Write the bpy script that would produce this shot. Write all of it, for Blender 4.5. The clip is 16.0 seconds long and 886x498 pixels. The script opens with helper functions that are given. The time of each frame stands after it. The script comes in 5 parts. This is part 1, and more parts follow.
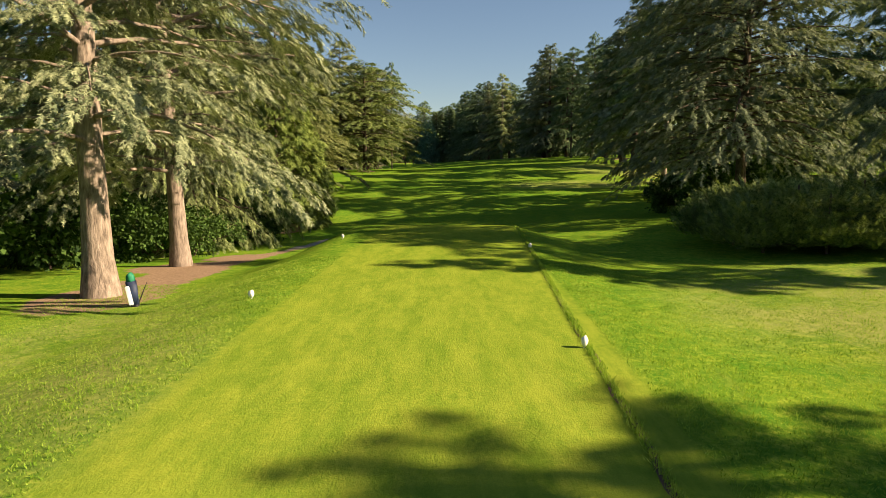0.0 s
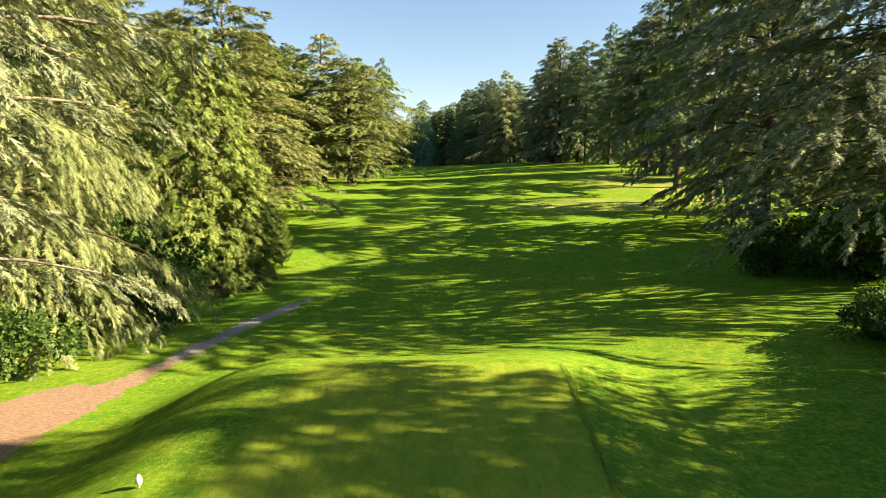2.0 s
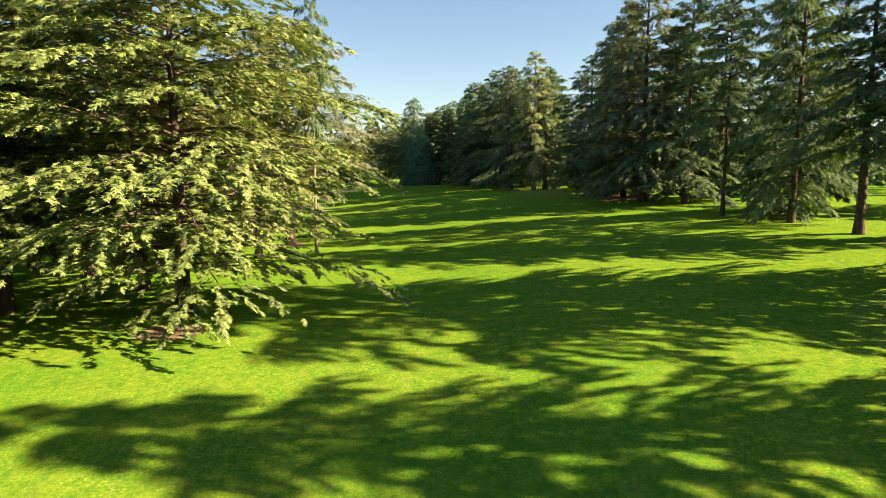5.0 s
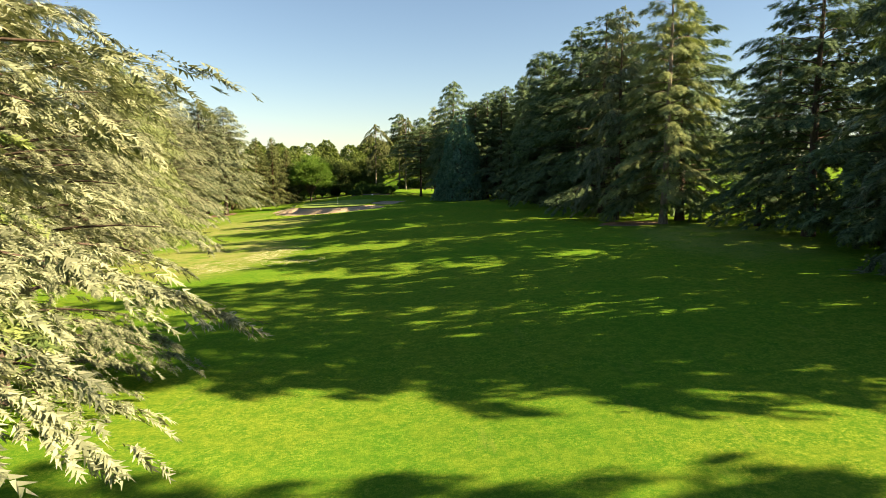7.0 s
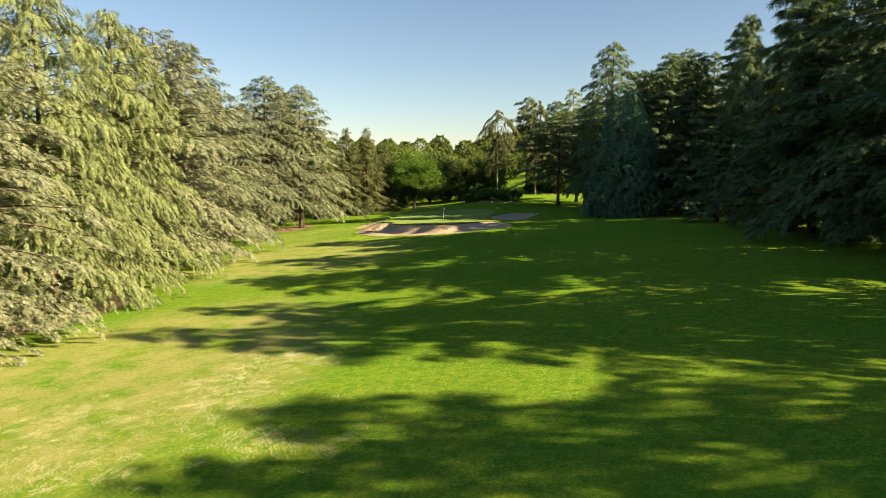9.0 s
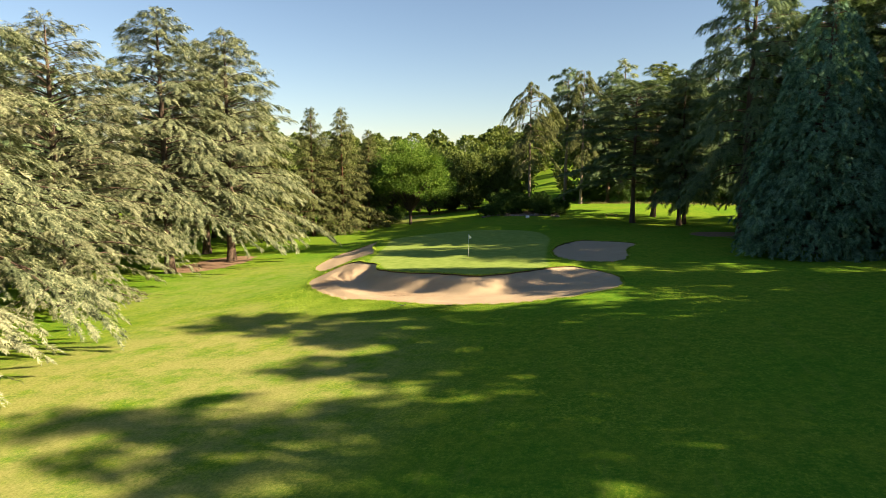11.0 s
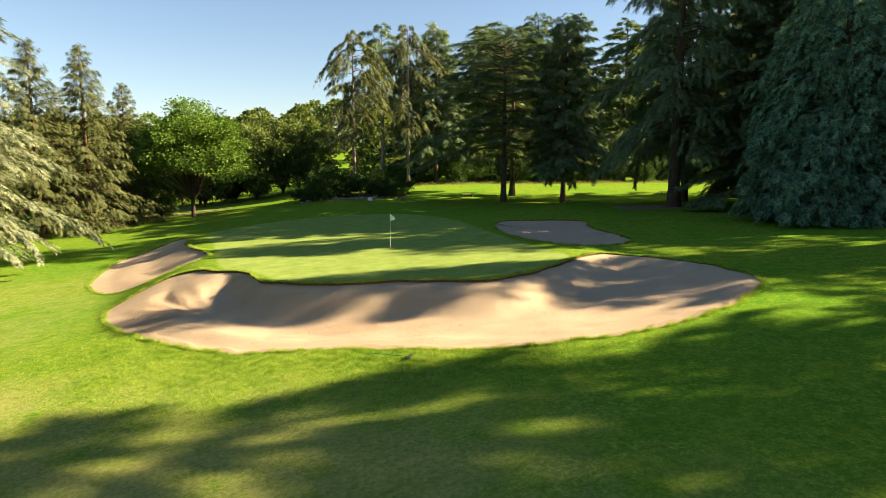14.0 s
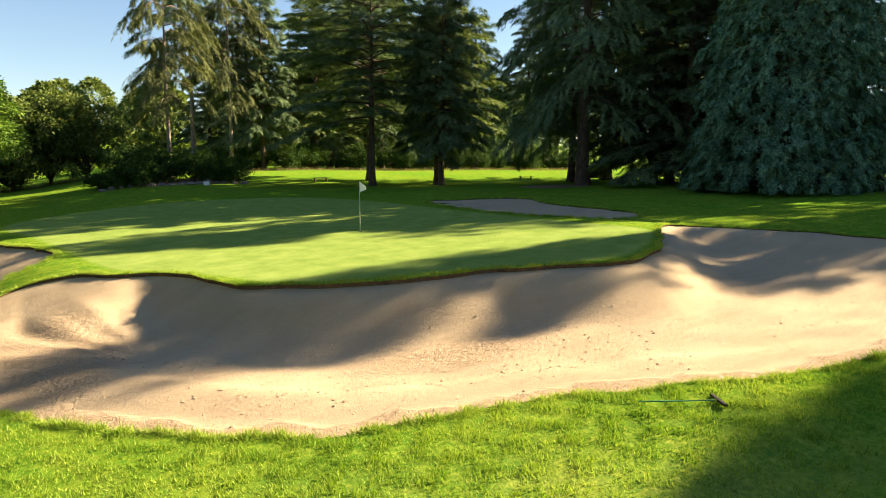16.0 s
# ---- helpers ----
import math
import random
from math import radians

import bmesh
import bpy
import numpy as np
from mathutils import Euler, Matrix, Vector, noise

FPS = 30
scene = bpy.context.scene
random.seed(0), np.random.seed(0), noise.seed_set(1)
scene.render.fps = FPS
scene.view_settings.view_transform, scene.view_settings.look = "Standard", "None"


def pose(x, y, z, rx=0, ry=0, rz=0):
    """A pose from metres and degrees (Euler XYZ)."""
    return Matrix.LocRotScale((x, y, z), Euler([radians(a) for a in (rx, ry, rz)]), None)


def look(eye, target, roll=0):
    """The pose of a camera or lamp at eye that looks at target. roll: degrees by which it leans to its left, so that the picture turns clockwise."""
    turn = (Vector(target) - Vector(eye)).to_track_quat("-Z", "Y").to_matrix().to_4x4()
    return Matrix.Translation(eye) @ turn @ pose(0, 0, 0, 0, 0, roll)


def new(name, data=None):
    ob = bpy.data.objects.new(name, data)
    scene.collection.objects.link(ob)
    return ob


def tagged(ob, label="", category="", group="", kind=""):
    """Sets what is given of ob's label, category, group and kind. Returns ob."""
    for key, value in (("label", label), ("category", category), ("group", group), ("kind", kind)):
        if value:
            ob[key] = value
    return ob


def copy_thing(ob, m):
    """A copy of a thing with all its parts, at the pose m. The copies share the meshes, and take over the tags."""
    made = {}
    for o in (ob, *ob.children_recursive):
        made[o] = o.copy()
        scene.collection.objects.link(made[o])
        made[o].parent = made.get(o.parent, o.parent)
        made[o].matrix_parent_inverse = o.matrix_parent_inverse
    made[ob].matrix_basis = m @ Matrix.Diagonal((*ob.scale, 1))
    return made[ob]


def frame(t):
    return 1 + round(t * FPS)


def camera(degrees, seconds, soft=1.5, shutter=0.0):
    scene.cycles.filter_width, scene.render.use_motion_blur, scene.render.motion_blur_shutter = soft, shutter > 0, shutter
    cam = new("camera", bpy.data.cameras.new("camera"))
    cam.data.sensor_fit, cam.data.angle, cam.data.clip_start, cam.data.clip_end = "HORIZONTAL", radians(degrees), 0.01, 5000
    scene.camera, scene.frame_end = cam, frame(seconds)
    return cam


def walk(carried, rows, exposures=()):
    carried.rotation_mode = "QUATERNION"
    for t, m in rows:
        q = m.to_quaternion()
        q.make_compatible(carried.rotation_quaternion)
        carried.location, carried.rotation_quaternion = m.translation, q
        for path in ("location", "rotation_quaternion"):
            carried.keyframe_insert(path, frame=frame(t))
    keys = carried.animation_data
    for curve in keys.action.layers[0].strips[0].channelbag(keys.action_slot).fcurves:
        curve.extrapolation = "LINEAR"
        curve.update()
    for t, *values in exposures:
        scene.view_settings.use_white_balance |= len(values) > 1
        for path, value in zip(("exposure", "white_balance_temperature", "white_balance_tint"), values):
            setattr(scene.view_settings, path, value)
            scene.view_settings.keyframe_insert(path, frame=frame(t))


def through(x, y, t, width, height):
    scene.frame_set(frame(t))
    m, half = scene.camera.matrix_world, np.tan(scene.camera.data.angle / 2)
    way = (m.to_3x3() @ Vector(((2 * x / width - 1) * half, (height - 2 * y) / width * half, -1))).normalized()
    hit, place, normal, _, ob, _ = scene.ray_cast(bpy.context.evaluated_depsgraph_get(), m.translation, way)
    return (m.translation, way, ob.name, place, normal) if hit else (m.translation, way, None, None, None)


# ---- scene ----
cam = camera(70.1, 16.0, soft=0.8)
PATH = [
    (0, (0.064, -0.595, 3.072), (0.067, 1.388, 2.811), 0.1),
    (0.5, (0.38, 2.306, 3.428), (0.382, 4.289, 3.164), 0.1),
    (1, (0.683, 6.182, 3.957), (0.682, 8.165, 3.693), 0.0),
    (1.5, (0.789, 11.145, 4.585), (0.787, 13.128, 4.32), -0.0),
    (2, (0.851, 17.382, 5.308), (0.848, 19.364, 5.042), -0.1),
    (2.5, (0.902, 24.995, 6.076), (0.9, 26.977, 5.807), 0.1),
    (3, (0.535, 34.313, 6.897), (0.537, 36.295, 6.631), 0.0),
    (3.5, (0.483, 46.069, 7.938), (0.484, 48.052, 7.676), 0.0),
    (4, (0.867, 58.546, 9.34), (0.867, 60.528, 9.074), 0.0),
    (4.2, (0.985, 64.335, 9.687), (0.988, 66.318, 9.426), -0.0),
    (6.3, (-1.556, 137.359, 12.986), (-1.539, 139.342, 12.725), -0.3),
    (6.5, (-1.613, 143.366, 13.013), (-1.619, 145.349, 12.755), 0.1),
    (7, (-1.565, 156.185, 12.916), (-1.68, 158.165, 12.659), 0.0),
    (7.5, (-2.673, 168.291, 12.768), (-2.94, 170.257, 12.512), 0.0),
    (8, (-4.688, 181.16, 12.65), (-5.073, 183.106, 12.395), 0.2),
    (8.5, (-7.631, 194.767, 12.777), (-8.105, 196.693, 12.518), 0.1),
    (9, (-11.443, 208.773, 12.901), (-11.916, 210.699, 12.639), 0.1),
    (9.2, (-12.975, 214.409, 12.937), (-13.447, 216.335, 12.673), 0.1),
    (11.3, (-30.523, 266.533, 11.813), (-30.949, 268.47, 11.556), 0.1),
    (11.5, (-32.14, 269.794, 11.577), (-32.524, 271.74, 11.318), -0.0),
    (12, (-35.496, 275.187, 10.705), (-35.738, 277.156, 10.448), -0.0),
    (12.5, (-37.989, 278.331, 9.783), (-38.098, 280.311, 9.526), -0.0),
    (13, (-40.364, 280.753, 9.241), (-40.325, 282.736, 8.982), -0.0),
    (13.5, (-42.677, 283.073, 8.777), (-42.474, 285.046, 8.516), -0.1),
    (14, (-44.694, 285.641, 8.119), (-44.315, 287.586, 7.855), 0.0),
    (14.5, (-46.507, 288.312, 7.524), (-45.962, 290.218, 7.257), 0.1),
    (15, (-48.483, 291.762, 6.962), (-47.769, 293.611, 6.694), 0.2),
    (15.5, (-50.393, 295.585, 6.422), (-49.514, 297.362, 6.155), 0.2),
    (16, (-52.102, 300.096, 5.762), (-51.058, 301.781, 5.497), 0.4),
]
walk(cam, [(t, look(eye, target, roll)) for t, eye, target, roll in PATH], [(0, 1.3, 6800, 12), (1, 1.35, 6800, 12), (1.5, 1.6, 6800, 11), (2, 2.15, 6800, 11), (3, 2.08, 6850, 10), (4, 2.02, 6850, 10), (6.5, 2.1, 6850, 10), (7, 1.88, 6850, 10), (9, 1.7, 6800, 11), (12, 1.8, 6750, 13), (14, 2.0, 6750, 12), (15, 2.2, 6750, 11), (16, 2.08, 6700, 10)])

# ---- light and sky ----
SUN_FROM = Vector((1.0, -0.125, 0.535)).normalized()
sun_data = bpy.data.lights.new("sun", "SUN")
sun_data.energy, sun_data.angle, sun_data.color = 6.1, radians(0.53), (1.0, 0.79, 0.53)
sun = new("sun", sun_data)
sun.matrix_world = look(SUN_FROM * 400, (0, 0, 0))

world = bpy.data.worlds.new("sky")
scene.world = world
world.use_nodes = True
wn, wl = world.node_tree.nodes, world.node_tree.links
sky = wn.new("ShaderNodeTexSky")
sky.sky_type, sky.sun_disc = "NISHITA", False
sky.sun_elevation = math.asin(SUN_FROM.z)
sky.sun_rotation = math.atan2(SUN_FROM.x, SUN_FROM.y)
sky.air_density, sky.dust_density, sky.ozone_density = 1.0, 0.2, 1.8
wl.new(sky.outputs[0], wn["Background"].inputs[0])
wn["Background"].inputs[1].default_value = 0.045


# ---- materials ----
def material(name, rough=0.8, spec=0.2, metal=0.0):
    m = bpy.data.materials.new(name)
    m.use_nodes = True
    b = m.node_tree.nodes["Principled BSDF"]
    b.inputs["Roughness"].default_value, b.inputs["Metallic"].default_value = rough, metal
    b.inputs["Specular IOR Level"].default_value = spec
    return m, m.node_tree.nodes, m.node_tree.links, b


def noise_at(n, l, scale, detail=4.0, rough=0.55, space="Object", stretch=None):
    co = n.new("ShaderNodeTexCoord")
    tex = n.new("ShaderNodeTexNoise")
    tex.inputs["Scale"].default_value, tex.inputs["Detail"].default_value, tex.inputs["Roughness"].default_value = scale, detail, rough
    if stretch:
        mp = n.new("ShaderNodeMapping")
        mp.inputs["Scale"].default_value = stretch
        l.new(co.outputs[space], mp.inputs[0])
        l.new(mp.outputs[0], tex.inputs["Vector"])
    else:
        l.new(co.outputs[space], tex.inputs["Vector"])
    return tex.outputs[0]


def ramp(n, l, fac, stops):
    r = n.new("ShaderNodeValToRGB")
    e = r.color_ramp.elements
    while len(e) < len(stops):
        e.new(0.5)
    for el, (at, col) in zip(e, stops):
        el.position, el.color = at, (*col, 1) if len(col) == 3 else col
    l.new(fac, r.inputs[0])
    return r.outputs[0]


def mix(n, l, fac, a, b, how="MIX"):
    m = n.new("ShaderNodeMix")
    m.data_type, m.blend_type = "RGBA", how
    for socket, value in ((0, fac), (6, a), (7, b)):
        if isinstance(value, (int, float)):
            m.inputs[socket].default_value = value
        elif isinstance(value, tuple):
            m.inputs[socket].default_value = (*value, 1)
        else:
            l.new(value, m.inputs[socket])
    return m.outputs[2]


def span(n, l, value, a, b, lo=0.0, hi=1.0):
    m = n.new("ShaderNodeMapRange")
    m.interpolation_type = "SMOOTHSTEP"
    l.new(value, m.inputs[0])
    for k, v in enumerate((a, b, lo, hi)):
        m.inputs[k + 1].default_value = v
    return m.outputs[0]


def bump(n, l, b, height, strength, distance):
    bp = n.new("ShaderNodeBump")
    bp.inputs["Strength"].default_value, bp.inputs["Distance"].default_value = strength, distance
    l.new(height, bp.inputs["Height"])
    l.new(bp.outputs[0], b.inputs["Normal"])


def plain(name, colour, rough=0.6, spec=0.3, metal=0.0, vary=0.15, scale=6.0):
    m, n, l, b = material(name, rough, spec, metal)
    dark = tuple(c * (1 - vary) for c in colour)
    light = tuple(min(1, c * (1 + vary)) for c in colour)
    g = noise_at(n, l, scale, 6)
    l.new(ramp(n, l, g, ((0.3, dark), (0.7, light))), b.inputs["Base Color"])
    bump(n, l, b, noise_at(n, l, scale * 8, 3), 0.15, 0.01)
    return m


def foliage(name, dark, mid, light, through=0.25, scale=0.9):
    """Needles or leaves: colour wanders over the crown, from spray to spray and from tree to tree."""
    m, n, l, b = material(name, 0.75, 0.12)
    wide = noise_at(n, l, scale, 3)
    geo, info = n.new("ShaderNodeNewGeometry"), n.new("ShaderNodeObjectInfo")
    add = n.new("ShaderNodeMath")
    add.operation = "MULTIPLY_ADD"
    l.new(geo.outputs["Random Per Island"], add.inputs[0])
    add.inputs[1].default_value = 0.45
    l.new(wide, add.inputs[2])
    more = n.new("ShaderNodeMath")
    more.operation = "MULTIPLY_ADD"
    l.new(info.outputs["Random"], more.inputs[0])
    more.inputs[1].default_value = 0.18
    l.new(add.outputs[0], more.inputs[2])
    col = ramp(n, l, more.outputs[0], ((0.42, dark), (0.72, mid), (1.05, light)))
    l.new(col, b.inputs["Base Color"])
    tr = n.new("ShaderNodeBsdfTranslucent")
    l.new(mix(n, l, 1.0, col, (1.0, 1.0, 0.55), "MULTIPLY"), tr.inputs[0])
    ms = n.new("ShaderNodeMixShader")
    ms.inputs[0].default_value = through
    l.new(b.outputs[0], ms.inputs[1])
    l.new(tr.outputs[0], ms.inputs[2])
    l.new(ms.outputs[0], n["Material Output"].inputs[0])
    return m


def bark(name, dark, light, scale=3.0):
    m, n, l, b = material(name, 0.9, 0.1)
    ridges = noise_at(n, l, scale, 7, 0.65, stretch=(2.2, 2.2, 0.7))
    spots = noise_at(n, l, 0.8, 4)
    col = ramp(n, l, ridges, ((0.3, dark), (0.62, light)))
    l.new(mix(n, l, span(n, l, spots, 0.5, 0.75, 0, 0.5), col, tuple(c * 0.6 for c in light)), b.inputs["Base Color"])
    bump(n, l, b, ridges, 0.8, 0.06)
    return m


BLUE = foliage("glaucous_needles", (0.028, 0.044, 0.024), (0.142, 0.180, 0.100), (0.325, 0.362, 0.215), 0.18)
GREY = foliage("grey_green_needles", (0.042, 0.064, 0.038), (0.118, 0.155, 0.088), (0.245, 0.285, 0.175), 0.25)
KHAKI = foliage("sunbleached_needles", (0.040, 0.050, 0.026), (0.166, 0.194, 0.110), (0.330, 0.358, 0.226), 0.2)
OLIVE = foliage("olive_needles", (0.052, 0.072, 0.022), (0.156, 0.204, 0.080), (0.296, 0.348, 0.155), 0.26)
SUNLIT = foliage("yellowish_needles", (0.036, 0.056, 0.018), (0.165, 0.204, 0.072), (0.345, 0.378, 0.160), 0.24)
GREEN = foliage("fresh_green_needles", (0.024, 0.050, 0.014), (0.100, 0.152, 0.044), (0.250, 0.312, 0.105), 0.22)
BROWN = foliage("brownish_green_needles", (0.024, 0.036, 0.012), (0.074, 0.094, 0.032), (0.165, 0.188, 0.075), 0.22)
DARK = foliage("dark_green_needles", (0.026, 0.052, 0.028), (0.082, 0.136, 0.068), (0.185, 0.258, 0.126), 0.24)
TEAL = foliage("blue_green_scale_leaves", (0.018, 0.055, 0.034), (0.072, 0.160, 0.098), (0.178, 0.312, 0.196), 0.16)
LEAF = foliage("broad_green_leaves", (0.020, 0.060, 0.008), (0.068, 0.155, 0.019), (0.150, 0.245, 0.042), 0.32)
LEAFDARK = foliage("dark_laurel_leaves", (0.011, 0.030, 0.008), (0.031, 0.068, 0.013), (0.074, 0.135, 0.029), 0.22)
FARLEAF = foliage("far_canopy_leaves", (0.034, 0.066, 0.015), (0.092, 0.135, 0.033), (0.160, 0.205, 0.055), 0.28)
LIME = foliage("yellow_green_leaves", (0.046, 0.085, 0.013), (0.142, 0.205, 0.047), (0.276, 0.345, 0.103), 0.3)
STRAW = foliage("dry_grass_stalks", (0.128, 0.120, 0.056), (0.276, 0.240, 0.113), (0.414, 0.370, 0.188), 0.2)
BARK_PALE = bark("pale_cedar_bark", (0.085, 0.068, 0.056), (0.300, 0.246, 0.205))
BARK_BROWN = bark("brown_bark", (0.034, 0.026, 0.020), (0.115, 0.085, 0.066))
BARK_RED = bark("reddish_bark", (0.048, 0.025, 0.016), (0.155, 0.085, 0.056))


def turf_material():
    m, n, l, b = material("mown_grass", 0.9, 0.0)

    def mask(name):
        a = n.new("ShaderNodeAttribute")
        a.attribute_name = name
        return a.outputs["Fac"]
    grain = noise_at(n, l, 7.0, 8, 0.75)
    blade = noise_at(n, l, 26.0, 3, 0.7, stretch=(1.0, 0.6, 1.0))
    patch = noise_at(n, l, 0.55, 6, 0.6)
    wide = noise_at(n, l, 0.07, 4, 0.55)
    base = ramp(n, l, grain, ((0.32, (0.034, 0.138, 0.015)), (0.5, (0.162, 0.258, 0.022)), (0.68, (0.362, 0.410, 0.056))))
    base = mix(n, l, span(n, l, patch, 0.42, 0.60, 0, 0.5), base, (0.228, 0.282, 0.028))
    base = mix(n, l, span(n, l, wide, 0.45, 0.65, 0, 0.32), base, (0.054, 0.226, 0.014))
    base = mix(n, l, span(n, l, blade, 0.35, 0.7, 0, 0.4), base, (0.030, 0.130, 0.010))
    mottle = noise_at(n, l, 1.9, 9, 0.78)
    base = mix(n, l, span(n, l, mottle, 0.38, 0.60, 0.62, 0.0), base, (0.044, 0.146, 0.013))
    worn = noise_at(n, l, 0.8, 8, 0.72, stretch=(1.5, 0.22, 1.0))
    base = mix(n, l, span(n, l, worn, 0.56, 0.72, 0, 0.34), base, (0.215, 0.232, 0.052))
    speck = noise_at(n, l, 11.0, 5, 0.8)
    base = mix(n, l, span(n, l, speck, 0.54, 0.66, 0, 0.4), base, (0.036, 0.110, 0.010))
    dry = n.new("ShaderNodeMath")
    dry.operation = "MULTIPLY"
    l.new(mask("dry"), dry.inputs[0])
    l.new(span(n, l, noise_at(n, l, 0.35, 7, 0.7), 0.30, 0.62), dry.inputs[1])
    base = mix(n, l, dry.outputs[0], base, ramp(n, l, grain, ((0.3, (0.16, 0.185, 0.048)), (0.7, (0.36, 0.355, 0.13)))))
    fine = noise_at(n, l, 40.0, 4, 0.7)
    tee = ramp(n, l, noise_at(n, l, 2.2, 8, 0.75, stretch=(1.0, 0.25, 1.0)), ((0.38, (0.155, 0.224, 0.022)), (0.62, (0.285, 0.328, 0.040))))
    tee = mix(n, l, span(n, l, fine, 0.35, 0.7, 0, 0.3), tee, (0.069, 0.140, 0.018))
    base = mix(n, l, span(n, l, mask("tee"), 0.25, 0.75, 0, 0.68), base, tee)
    putting = ramp(n, l, noise_at(n, l, 1.1, 7, 0.65), ((0.3, (0.140, 0.222, 0.045)), (0.7, (0.235, 0.315, 0.082))))
    base = mix(n, l, span(n, l, mask("green"), 0.40, 0.60), base, putting)
    soil_edge = n.new("ShaderNodeMath")
    soil_edge.operation = "ADD"
    l.new(mask("soil"), soil_edge.inputs[0])
    l.new(span(n, l, noise_at(n, l, 1.4, 7, 0.7), 0.2, 0.8, -0.3, 0.3), soil_edge.inputs[1])
    litter = ramp(n, l, noise_at(n, l, 9.0, 8, 0.75), ((0.25, (0.115, 0.080, 0.055)), (0.55, (0.27, 0.190, 0.132)), (0.8, (0.45, 0.34, 0.25))))
    base = mix(n, l, span(n, l, soil_edge.outputs[0], 0.42, 0.62), base, litter)
    track = n.new("ShaderNodeMath")
    track.operation = "ADD"
    l.new(mask("path"), track.inputs[0])
    l.new(span(n, l, noise_at(n, l, 2.3, 7, 0.7), 0.3, 0.7, -0.32, 0.28), track.inputs[1])
    base = mix(n, l, span(n, l, track.outputs[0], 0.45, 0.75), base, ramp(n, l, grain, ((0.3, (0.172, 0.155, 0.129)), (0.7, (0.361, 0.340, 0.297)))))
    l.new(base, b.inputs["Base Color"])
    both = n.new("ShaderNodeMath")
    both.operation = "ADD"
    l.new(grain, both.inputs[0])
    l.new(blade, both.inputs[1])
    bump(n, l, b, both.outputs[0], 0.35, 0.05)
    return m


def sand_material():
    m, n, l, b = material("bunker_sand", 0.95, 0.06)
    loose = n.new("ShaderNodeAttribute")
    loose.attribute_name = "loose"
    fine, lumps, damp = noise_at(n, l, 24, 6, 0.75), noise_at(n, l, 7.0, 8, 0.7), noise_at(n, l, 0.35, 5, 0.6)
    streak = noise_at(n, l, 0.9, 6, 0.6, stretch=(0.35, 1.6, 1.0))
    col = ramp(n, l, fine, ((0.34, (0.340, 0.270, 0.182)), (0.66, (0.415, 0.338, 0.232))))
    col = mix(n, l, span(n, l, damp, 0.50, 0.72, 0, 0.4), col, (0.455, 0.378, 0.266))
    col = mix(n, l, span(n, l, streak, 0.48, 0.70, 0, 0.45), col, (0.315, 0.240, 0.158))
    crumb = n.new("ShaderNodeMath")
    crumb.operation = "MULTIPLY"
    l.new(loose.outputs["Fac"], crumb.inputs[0])
    l.new(span(n, l, lumps, 0.40, 0.62, 0.35, 1.0), crumb.inputs[1])
    col = mix(n, l, crumb.outputs[0], col, ramp(n, l, lumps, ((0.35, (0.235, 0.165, 0.105)), (0.68, (0.42, 0.325, 0.222)))))
    l.new(col, b.inputs["Base Color"])
    deep = n.new("ShaderNodeMath")
    deep.operation = "MULTIPLY_ADD"
    l.new(loose.outputs["Fac"], deep.inputs[0])
    deep.inputs[1].default_value, deep.inputs[2].default_value = 5.0, 0.5
    h = n.new("ShaderNodeMath")
    h.operation = "MULTIPLY"
    l.new(lumps, h.inputs[0])
    l.new(deep.outputs[0], h.inputs[1])
    both = n.new("ShaderNodeMath")
    both.operation = "MULTIPLY_ADD"
    l.new(fine, both.inputs[0])
    both.inputs[1].default_value = 0.5
    l.new(h.outputs[0], both.inputs[2])
    bump(n, l, b, both.outputs[0], 0.6, 0.05)
    return m


TURF, SAND = turf_material(), sand_material()
SOIL = plain("dark_soil", (0.11, 0.078, 0.05), 0.95, 0.05, vary=0.4)
WHITE = plain("white_paint", (0.78, 0.78, 0.76), 0.45)
BLACK = plain("black_plastic", (0.02, 0.02, 0.022), 0.5)
WOOD = plain("weathered_wood", (0.16, 0.11, 0.075), 0.8, 0.2, vary=0.35)
ROCK = plain("grey_rock", (0.20, 0.175, 0.155), 0.9, 0.15, vary=0.4, scale=2.5)
CLOTH_WHITE = plain("white_flag_cloth", (0.82, 0.83, 0.84), 0.8)
BAG_GREEN, BAG_NAVY, BAG_WHITE = plain("green_nylon", (0.01, 0.16, 0.085), 0.6), plain("navy_nylon", (0.018, 0.03, 0.07), 0.6), plain("white_nylon", (0.62, 0.70, 0.74), 0.6)
CLOVER = foliage("clover_heads", (0.30, 0.32, 0.14), (0.48, 0.48, 0.28), (0.66, 0.64, 0.46), 0.3)
GRASS_BLADE = foliage("grass_blades", (0.075, 0.175, 0.014), (0.200, 0.340, 0.032), (0.340, 0.450, 0.075), 0.42, 0.6)


